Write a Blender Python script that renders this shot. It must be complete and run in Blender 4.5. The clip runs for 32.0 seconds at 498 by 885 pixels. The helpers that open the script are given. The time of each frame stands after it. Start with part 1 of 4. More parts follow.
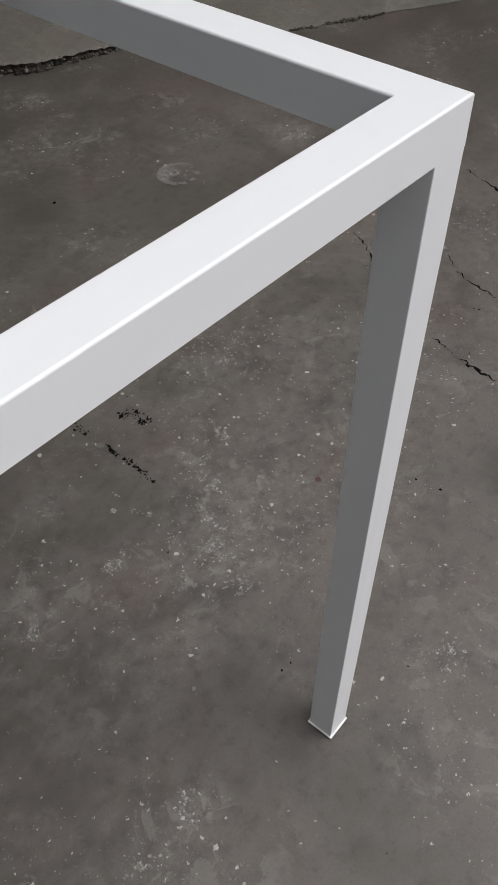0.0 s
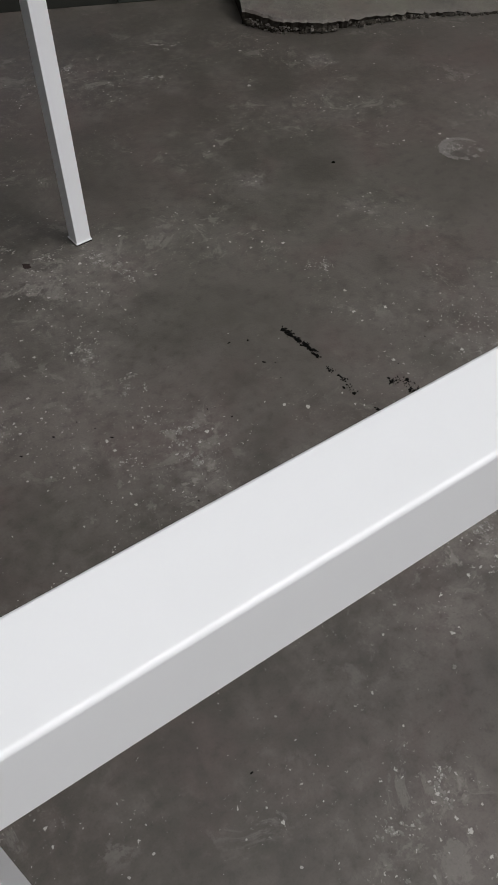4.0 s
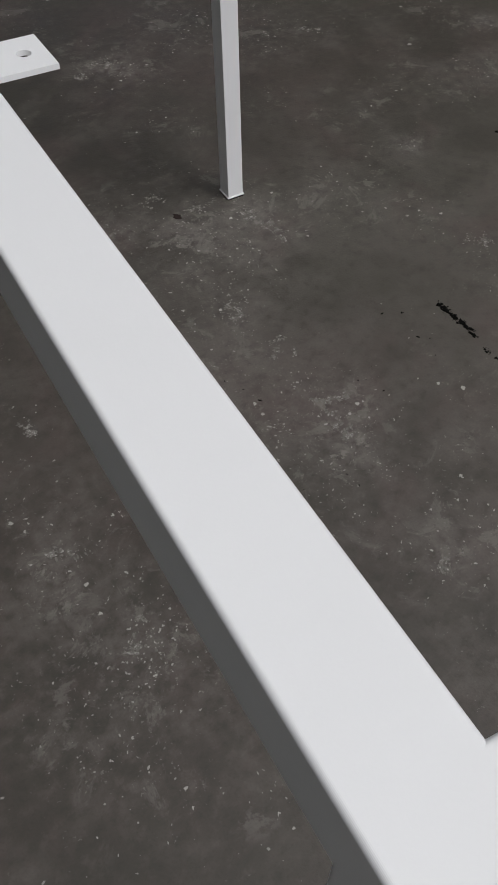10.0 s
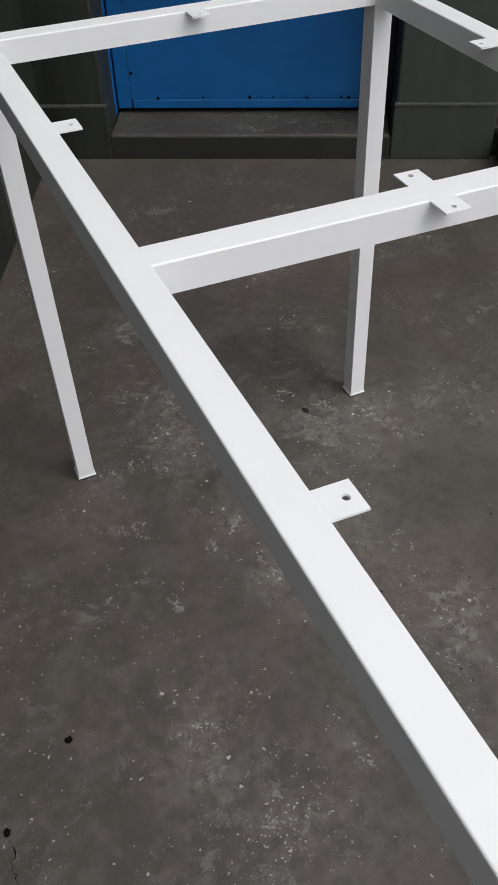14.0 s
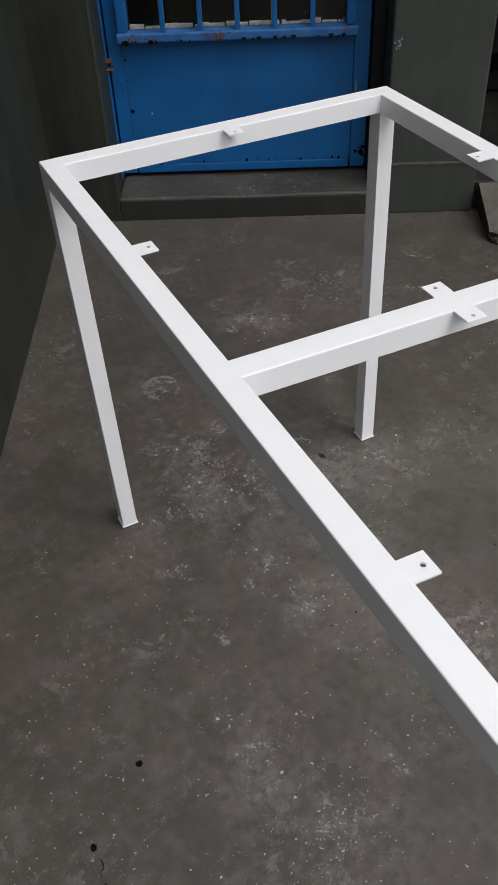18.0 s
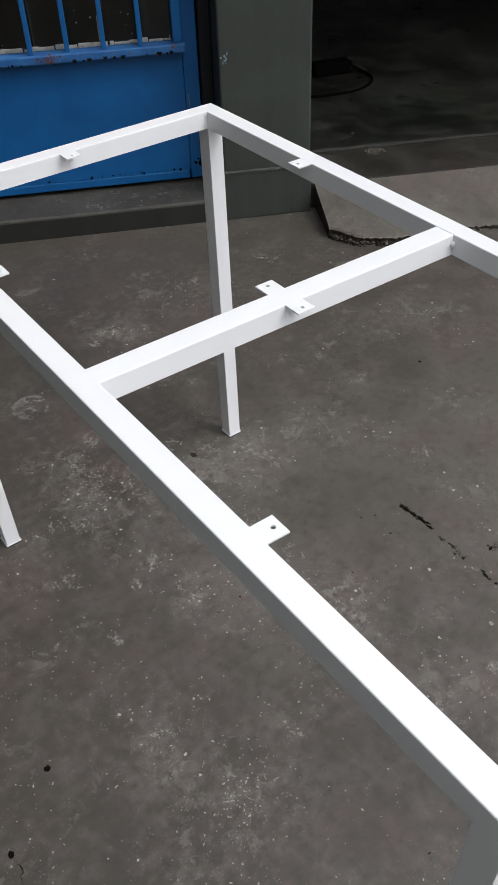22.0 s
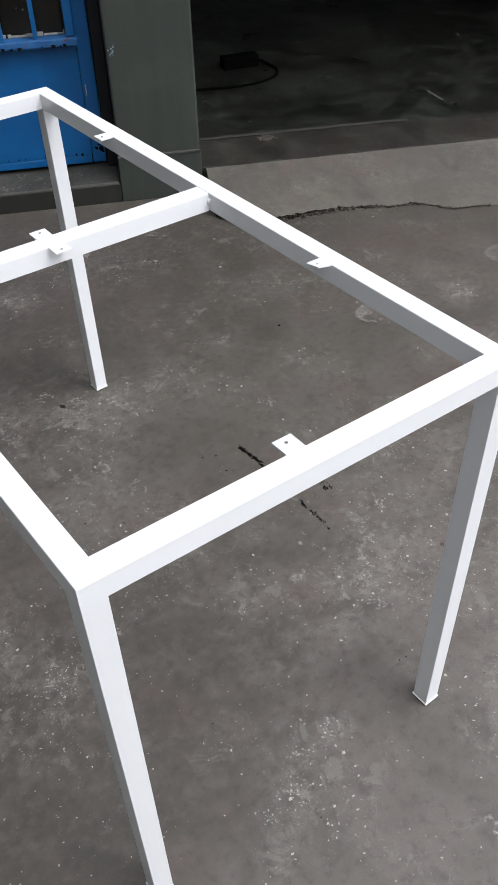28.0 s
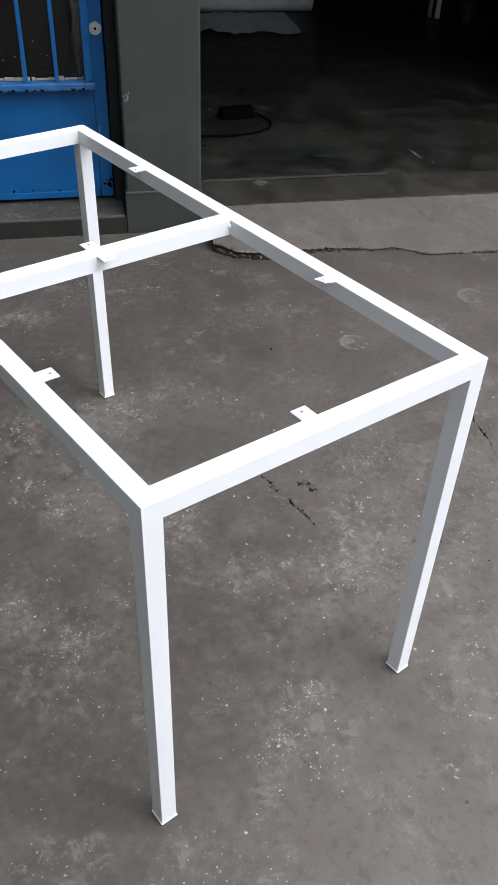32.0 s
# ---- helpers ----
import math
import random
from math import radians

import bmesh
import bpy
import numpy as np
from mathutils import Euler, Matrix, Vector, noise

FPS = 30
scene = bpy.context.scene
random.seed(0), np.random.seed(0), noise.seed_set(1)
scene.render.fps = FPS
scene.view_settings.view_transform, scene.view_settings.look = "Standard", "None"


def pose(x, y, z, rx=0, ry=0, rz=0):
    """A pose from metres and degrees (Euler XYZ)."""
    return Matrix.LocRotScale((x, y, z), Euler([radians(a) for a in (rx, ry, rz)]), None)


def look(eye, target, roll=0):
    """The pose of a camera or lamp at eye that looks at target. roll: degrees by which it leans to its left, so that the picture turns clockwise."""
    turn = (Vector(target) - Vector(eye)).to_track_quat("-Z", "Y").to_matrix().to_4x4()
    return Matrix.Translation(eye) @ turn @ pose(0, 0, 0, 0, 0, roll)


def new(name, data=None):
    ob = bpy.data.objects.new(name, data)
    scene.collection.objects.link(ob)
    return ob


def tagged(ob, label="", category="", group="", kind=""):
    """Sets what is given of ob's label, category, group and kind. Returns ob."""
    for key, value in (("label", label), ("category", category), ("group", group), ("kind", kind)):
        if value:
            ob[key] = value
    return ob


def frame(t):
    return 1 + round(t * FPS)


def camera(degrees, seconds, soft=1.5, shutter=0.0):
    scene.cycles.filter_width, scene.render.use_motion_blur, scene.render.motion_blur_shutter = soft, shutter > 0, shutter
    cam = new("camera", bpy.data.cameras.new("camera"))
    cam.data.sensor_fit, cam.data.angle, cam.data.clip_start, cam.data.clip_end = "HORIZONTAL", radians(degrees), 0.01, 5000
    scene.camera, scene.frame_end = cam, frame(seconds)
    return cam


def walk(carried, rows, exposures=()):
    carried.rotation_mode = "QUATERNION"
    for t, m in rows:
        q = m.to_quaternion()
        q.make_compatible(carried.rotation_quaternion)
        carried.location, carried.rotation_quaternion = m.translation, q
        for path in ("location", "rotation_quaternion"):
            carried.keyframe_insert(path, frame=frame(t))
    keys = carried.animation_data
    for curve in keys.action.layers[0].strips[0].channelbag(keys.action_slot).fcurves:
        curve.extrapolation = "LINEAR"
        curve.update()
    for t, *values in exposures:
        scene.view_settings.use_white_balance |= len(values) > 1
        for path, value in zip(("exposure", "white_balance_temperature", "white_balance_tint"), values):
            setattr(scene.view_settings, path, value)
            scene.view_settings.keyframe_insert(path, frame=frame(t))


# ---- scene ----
cam = camera(32.300, 32.0, soft=1.1)
PATH = [
    (0, (0.1856, -0.1903, 0.9269), (0.6970, 0.2418, 0.1841), -0.69),
    (0.5, (0.1672, -0.1718, 0.9075), (0.6706, 0.2781, 0.1699), -0.62),
    (1, (0.1470, -0.1585, 0.9029), (0.6411, 0.3068, 0.1685), -0.10),
    (1.5, (0.1232, -0.1434, 0.9034), (0.6017, 0.3380, 0.1690), 0.14),
    (2, (0.0999, -0.1239, 0.8977), (0.5581, 0.3737, 0.1612), 0.30),
    (2.5, (0.0854, -0.1028, 0.8899), (0.5244, 0.4047, 0.1485), 0.21),
    (3, (0.0704, -0.0845, 0.8834), (0.4902, 0.4310, 0.1363), -0.02),
    (3.5, (0.0583, -0.0784, 0.8865), (0.4602, 0.4455, 0.1355), -0.63),
    (4, (0.0460, -0.0746, 0.8921), (0.4330, 0.4611, 0.1416), -1.10),
    (4.5, (0.0343, -0.0679, 0.9002), (0.4100, 0.4750, 0.1491), -1.55),
    (6.5, (0.0030, -0.0394, 0.8776), (0.3410, 0.5091, 0.1129), -2.36),
    (7, (0.0013, -0.0295, 0.8732), (0.3296, 0.5094, 0.0974), -2.08),
    (7.5, (-0.0009, -0.0212, 0.8664), (0.3186, 0.5129, 0.0836), -2.00),
    (8, (-0.0049, -0.0191, 0.8680), (0.3084, 0.5101, 0.0795), -1.97),
    (8.5, (-0.0089, -0.0137, 0.8656), (0.3007, 0.5140, 0.0746), -1.91),
    (9, (-0.0150, -0.0076, 0.8660), (0.2921, 0.5224, 0.0755), -1.71),
    (9.5, (-0.0240, -0.0012, 0.8707), (0.2825, 0.5374, 0.0841), -1.13),
    (10, (-0.0294, 0.0058, 0.8797), (0.2728, 0.5595, 0.0973), -0.94),
    (10.5, (-0.0455, 0.0256, 0.8949), (0.2507, 0.5987, 0.1260), -0.87),
    (11, (-0.0566, 0.0413, 0.9130), (0.2290, 0.6306, 0.1573), -1.21),
    (11.5, (-0.0711, 0.0395, 0.9377), (0.2101, 0.6492, 0.1965), -1.16),
    (12, (-0.0826, 0.0279, 0.9700), (0.1960, 0.6540, 0.2417), -1.52),
    (12.5, (-0.0923, 0.0264, 0.9858), (0.1876, 0.6635, 0.2676), -1.51),
    (13, (-0.1006, 0.0301, 1.0118), (0.1813, 0.6785, 0.3046), -1.46),
    (13.5, (-0.1115, 0.0304, 1.0473), (0.1692, 0.6909, 0.3509), -1.67),
    (14, (-0.1253, 0.0270, 1.0774), (0.1539, 0.6966, 0.3891), -2.06),
    (14.5, (-0.1356, 0.0158, 1.1040), (0.1441, 0.6918, 0.4222), -2.33),
    (16.5, (-0.1836, -0.0126, 1.1837), (0.1015, 0.6750, 0.5159), -3.05),
    (17, (-0.1991, -0.0154, 1.2007), (0.0914, 0.6701, 0.5331), -3.07),
    (17.5, (-0.2173, -0.0172, 1.2215), (0.0807, 0.6630, 0.5517), -3.07),
    (18, (-0.2377, -0.0191, 1.2321), (0.0705, 0.6556, 0.5614), -2.98),
    (18.5, (-0.2534, -0.0157, 1.2370), (0.0686, 0.6522, 0.5660), -2.70),
    (19, (-0.2576, -0.0156, 1.2409), (0.0771, 0.6470, 0.5708), -2.49),
    (19.5, (-0.2645, -0.0241, 1.2489), (0.0848, 0.6336, 0.5816), -2.25),
    (20, (-0.2718, -0.0333, 1.2557), (0.0918, 0.6183, 0.5900), -1.98),
    (20.5, (-0.2728, -0.0467, 1.2610), (0.1065, 0.5976, 0.5969), -1.97),
    (21, (-0.2631, -0.0631, 1.2661), (0.1296, 0.5717, 0.6007), -2.12),
    (21.5, (-0.2523, -0.0775, 1.2670), (0.1578, 0.5442, 0.5997), -2.31),
    (22, (-0.2539, -0.0936, 1.2728), (0.1745, 0.5151, 0.6051), -2.38),
    (22.5, (-0.2477, -0.1167, 1.2781), (0.1930, 0.4837, 0.6108), -2.43),
    (23, (-0.2240, -0.1535, 1.2906), (0.2169, 0.4458, 0.6225), -2.65),
    (23.5, (-0.1967, -0.1989, 1.2993), (0.2376, 0.4050, 0.6309), -3.04),
    (24, (-0.1853, -0.2399, 1.3058), (0.2401, 0.3699, 0.6370), -3.26),
    (24.5, (-0.1841, -0.2772, 1.3100), (0.2332, 0.3387, 0.6418), -3.46),
    (26.5, (-0.1672, -0.3950, 1.3243), (0.2435, 0.2259, 0.6567), -3.09),
    (27, (-0.1583, -0.4160, 1.3238), (0.2593, 0.1997, 0.6556), -2.82),
    (27.5, (-0.1530, -0.4391, 1.3246), (0.2756, 0.1685, 0.6559), -2.60),
    (28, (-0.1506, -0.4660, 1.3232), (0.2878, 0.1337, 0.6538), -2.00),
    (28.5, (-0.1458, -0.4914, 1.3232), (0.3005, 0.0999, 0.6515), -1.27),
    (29, (-0.1430, -0.5131, 1.3263), (0.3174, 0.0681, 0.6553), -0.32),
    (29.5, (-0.1744, -0.5241, 1.3362), (0.3088, 0.0475, 0.6731), 0.75),
    (30, (-0.2278, -0.5413, 1.3445), (0.2730, 0.0272, 0.6919), 1.53),
    (30.5, (-0.2750, -0.5686, 1.3621), (0.2336, 0.0044, 0.7194), 2.06),
    (31, (-0.3070, -0.5898, 1.3728), (0.2009, -0.0086, 0.7370), 2.32),
    (31.5, (-0.3279, -0.6007, 1.3815), (0.1726, -0.0074, 0.7511), 2.36),
    (32, (-0.3435, -0.6045, 1.3934), (0.1473, -0.0018, 0.7642), 2.30),
]
walk(cam, [(t, look(eye, target, roll)) for t, eye, target, roll in PATH],
     [(0, 0.50, 6430, 9.4), (4, 0.34, 6430, 9.4), (7, 0.20, 6400, 9.5), (9, 0.20, 6420, 9.5), (11, 0.20, 6440, 9.5), (12, 0.25, 6440, 9.5), (13, 0.33, 6430, 9.6),
      (14, 0.56, 6430, 9.6), (17, 0.57, 6430, 9.7), (21, 0.76, 6350, 9.4), (24, 0.92, 6280, 9.2), (28, 1.14, 6190, 8.9), (32, 1.24, 6110, 8.8)])

# ---- light ----
world = bpy.data.worlds.new("sky")
scene.world = world
world.use_nodes = True
wn = world.node_tree
sky = wn.nodes.new("ShaderNodeTexSky")
sky.sky_type = "NISHITA"
sky.sun_disc = False
sky.sun_elevation, sky.sun_rotation = radians(55), radians(150)
sky.air_density, sky.dust_density, sky.ozone_density = 1.0, 4.0, 1.0
clouds = wn.nodes.new("ShaderNodeHueSaturation")  # a thin even cloud cover takes most of the blue out of the sky
clouds.inputs["Saturation"].default_value = 0.22
wn.links.new(sky.outputs[0], clouds.inputs["Color"])
wn.links.new(clouds.outputs[0], wn.nodes["Background"].inputs[0])
wn.nodes["Background"].inputs[1].default_value = 0.13
sun_data = bpy.data.lights.new("sun", "SUN")
sun_data.energy, sun_data.angle, sun_data.color = 0.65, radians(100), (1.0, 0.985, 0.96)
sun = new("sun", sun_data)
sun.matrix_world = look((-0.7, -0.7, 4.6), (0, 0, 0))


# ---- materials ----
def material(name, rough=0.6, metal=0.0, spec=0.5):
    m = bpy.data.materials.new(name)
    m.use_nodes = True
    b = m.node_tree.nodes["Principled BSDF"]
    b.inputs["Roughness"].default_value = rough
    b.inputs["Metallic"].default_value = metal
    b.inputs["Specular IOR Level"].default_value = spec
    return m, m.node_tree, b


def coords(nt, kind="Object"):
    return nt.nodes.new("ShaderNodeTexCoord").outputs[kind]


def stretched(nt, vec, scale):
    n = nt.nodes.new("ShaderNodeMapping")
    n.inputs["Scale"].default_value = scale
    nt.links.new(vec, n.inputs["Vector"])
    return n.outputs[0]


def grain(nt, vec, scale, detail=4.0, rough=0.55, distort=0.0):
    n = nt.nodes.new("ShaderNodeTexNoise")
    n.inputs["Scale"].default_value, n.inputs["Detail"].default_value = scale, detail
    n.inputs["Roughness"].default_value, n.inputs["Distortion"].default_value = rough, distort
    nt.links.new(vec, n.inputs["Vector"])
    return n.outputs["Fac"]


def ramp(nt, fac, *stops):
    n = nt.nodes.new("ShaderNodeValToRGB")
    while len(n.color_ramp.elements) < len(stops):
        n.color_ramp.elements.new(0.5)
    for e, (p, c) in zip(n.color_ramp.elements, stops):
        e.position = p
        e.color = (c, c, c, 1) if isinstance(c, (int, float)) else (*c, 1)
    nt.links.new(fac, n.inputs["Fac"])
    return n.outputs["Color"]


def blend(nt, fac, a, b, kind="MIX"):
    n = nt.nodes.new("ShaderNodeMix")
    n.data_type, n.blend_type = "RGBA", kind
    for v, i in ((fac, 0), (a, 6), (b, 7)):
        if isinstance(v, (int, float)):
            n.inputs[i].default_value = v if i == 0 else (v, v, v, 1)
        elif isinstance(v, tuple):
            n.inputs[i].default_value = (*v, 1)
        else:
            nt.links.new(v, n.inputs[i])
    return n.outputs[2]


def bump(nt, b, height, strength=0.3, distance=0.002):
    n = nt.nodes.new("ShaderNodeBump")
    n.inputs["Strength"].default_value, n.inputs["Distance"].default_value = strength, distance
    nt.links.new(height, n.inputs["Height"])
    nt.links.new(n.outputs[0], b.inputs["Normal"])


def plain(name, colour, rough=0.6, metal=0.0, vary=0.12, scale=40.0, spec=0.5, relief=0.08):
    """One colour with grain at two scales and a little relief."""
    m, nt, b = material(name, rough, metal, spec)
    v = coords(nt)
    fine, wide = grain(nt, v, scale, 5), grain(nt, v, scale / 9, 3)
    dark = tuple(c * (1 - vary) for c in colour)
    light = tuple(min(1.0, c * (1 + vary)) for c in colour)
    col = blend(nt, ramp(nt, fine, (0.3, 0.0), (0.7, 1.0)), dark, light)
    col = blend(nt, ramp(nt, wide, (0.35, 0.0), (0.7, vary * 2)), col, tuple(c * 0.75 for c in colour))
    nt.links.new(col, b.inputs["Base Color"])
    bump(nt, b, fine, relief, 0.001)
    return m


def concrete(name, dark, mid, light, brown=(0.072, 0.060, 0.054), flecks=1.0, rough=0.72):
    """Worn painted concrete: broad stains, cloudy scuffs, curled flaking edges, grit and pale flecks."""
    m, nt, b = material(name, rough)
    v = coords(nt)
    worn = nt.nodes.new("ShaderNodeAttribute")
    worn.attribute_name = "wear"
    broad, cloud = grain(nt, v, 1.1, 6, 0.6, 0.6), grain(nt, v, 4.5, 8, 0.65, 0.5)
    middle, scuff = grain(nt, v, 12, 9, 0.7, 0.5), grain(nt, v, 48, 8, 0.75, 0.6)
    grit = grain(nt, v, 330, 3, 0.6)
    half = tuple(0.5 * (p + q) for p, q in zip(mid, light))
    col = blend(nt, ramp(nt, broad, (0.32, 0.0), (0.68, 1.0)), dark, mid)
    col = blend(nt, ramp(nt, grain(nt, v, 1.7, 7, 0.62, 1.0), (0.44, 0.0), (0.66, 0.85)), col, brown)
    tone = nt.nodes.new("ShaderNodeAttribute")
    tone.attribute_name = "tone"
    reach = blend(nt, 1.0, tone.outputs["Fac"], ramp(nt, cloud, (0.30, 0.35), (0.60, 1.0)), "MULTIPLY")
    col = blend(nt, reach, col, tuple(c * 1.32 for c in brown))
    olive = nt.nodes.new("ShaderNodeAttribute")
    olive.attribute_name = "pale_olive"
    col = blend(nt, blend(nt, 1.0, olive.outputs["Fac"], ramp(nt, cloud, (0.30, 0.35), (0.60, 1.0)), "MULTIPLY"), col, tuple(c * k for c, k in zip(half, (0.86, 0.89, 0.85))))
    col = blend(nt, ramp(nt, cloud, (0.46, 0.0), (0.72, 0.7)), col, half)
    col = blend(nt, ramp(nt, middle, (0.50, 0.0), (0.68, 0.75)), col, tuple(0.4 * p + 0.6 * q for p, q in zip(mid, light)))
    col = blend(nt, ramp(nt, grain(nt, v, 6.5, 7, 0.65, 0.8), (0.32, 0.75), (0.50, 0.0)), col, tuple(c * 0.82 for c in dark))
    # small patches where the film on the paint is greener or redder
    hue = grain(nt, v, 5.5, 7, 0.68, 0.9)
    green = tuple(c * k for c, k in zip(half, (0.80, 0.82, 0.74)))
    red = tuple(c * k for c, k in zip(brown, (1.06, 0.96, 1.0)))
    col = blend(nt, ramp(nt, hue, (0.52, 0.0), (0.63, 0.75)), col, green)
    col = blend(nt, ramp(nt, hue, (0.37, 0.75), (0.47, 0.0)), col, red)
    # where the paint has gone: worn places broken up by clouds
    ragged = ramp(nt, grain(nt, v, 9, 8, 0.7, 1.2), (0.38, 0.0), (0.62, 1.0))
    area = blend(nt, 1.0, blend(nt, 1.0, worn.outputs["Fac"], ragged, "MULTIPLY"), ramp(nt, cloud, (0.42, 0.0), (0.85, 0.9)), "ADD")
    zone = ramp(nt, blend(nt, 0.9, area, middle, "MULTIPLY"), (0.08, 0.0), (0.50, 1.0))
    haze = blend(nt, 1.0, zone, ramp(nt, scuff, (0.42, 0.0), (0.64, 0.58)), "MULTIPLY")
    col = blend(nt, haze, col, light)
    col = blend(nt, blend(nt, 1.0, ramp(nt, scuff, (0.32, 0.6), (0.50, 0.0)), ramp(nt, cloud, (0.35, 0.15), (0.60, 1.0)), "MULTIPLY"), col, tuple(c * 0.62 for c in dark))
    # ragged islands of bare cement, their rims, and crumbs
    island = grain(nt, v, 21, 10, 0.80, 0.5)
    gate = ramp(nt, area, (0.10, 0.10), (0.55, 1.0))
    bare = blend(nt, 1.0, ramp(nt, island, (0.585, 0.0), (0.625, 0.75)), gate, "MULTIPLY")
    col = blend(nt, bare, col, tuple(c * 1.15 for c in light))
    rim = blend(nt, 1.0, ramp(nt, island, (0.555, 0.0), (0.575, 0.45), (0.59, 0.0)), gate, "MULTIPLY")
    col = blend(nt, rim, col, tuple(c * 0.55 for c in dark))
    crumb = blend(nt, 1.0, ramp(nt, grain(nt, v, 85, 6, 0.75, 1.0), (0.605, 0.0), (0.64, flecks)), gate, "MULTIPLY")
    col = blend(nt, crumb, col, tuple(min(1, c * 1.9) for c in light))
    speck = grain(nt, v, 150, 4, 0.75, 0.5)
    spots = blend(nt, 1.0, ramp(nt, speck, (0.65, 0.0), (0.682, flecks)), ramp(nt, cloud, (0.40, 0.25), (0.62, 1.0)), "MULTIPLY")
    col = blend(nt, spots, col, tuple(min(1, c * 2.0) for c in light))
    pit = ramp(nt, grain(nt, v, 75, 4, 0.65), (0.27, 0.85), (0.31, 0.0))
    col = blend(nt, pit, col, tuple(c * 0.35 for c in dark))
    col = blend(nt, ramp(nt, grit, (0.30, 0.35), (0.5, 0.0)), col, tuple(c * 0.6 for c in dark))
    nt.links.new(col, b.inputs["Base Color"])
    nt.links.new(ramp(nt, middle, (0.3, rough - 0.16), (0.7, rough + 0.12)), b.inputs["Roughness"])
    bump(nt, b, blend(nt, 0.4, blend(nt, 0.4, scuff, island), grit), 0.7, 0.0026)
    return m


def sums(nt, kind, a, b):
    """One sum of two values, each a number or a socket, kept between 0 and 1."""
    n = nt.nodes.new("ShaderNodeMath")
    n.operation, n.use_clamp = kind, True
    for i, v in enumerate((a, b)):
        if isinstance(v, (int, float)):
            n.inputs[i].default_value = v
        else:
            nt.links.new(v, n.inputs[i])
    return n.outputs[0]


def chips(nt, vec, scale, share, largest, gate):
    """Single ragged chips, one in some of the cells of a scattered grid: share of cells, largest radius in cells; gate adds to the share."""
    cells = nt.nodes.new("ShaderNodeTexVoronoi")
    cells.voronoi_dimensions, cells.feature = "2D", "F1"
    cells.inputs["Scale"].default_value = scale
    nt.links.new(vec, cells.inputs["Vector"])
    parts = nt.nodes.new("ShaderNodeSeparateColor")
    nt.links.new(cells.outputs["Color"], parts.inputs[0])
    there = sums(nt, "GREATER_THAN", sums(nt, "MULTIPLY", parts.outputs[1], sums(nt, "ADD", 0.5, sums(nt, "MULTIPLY", gate, 0.5))), 1.0 - share)
    size = sums(nt, "MULTIPLY", sums(nt, "POWER", parts.outputs[0], 2.0), largest)
    inside = sums(nt, "MULTIPLY", sums(nt, "SUBTRACT", size, cells.outputs["Distance"]), 40.0)
    return sums(nt, "MULTIPLY", inside, there)


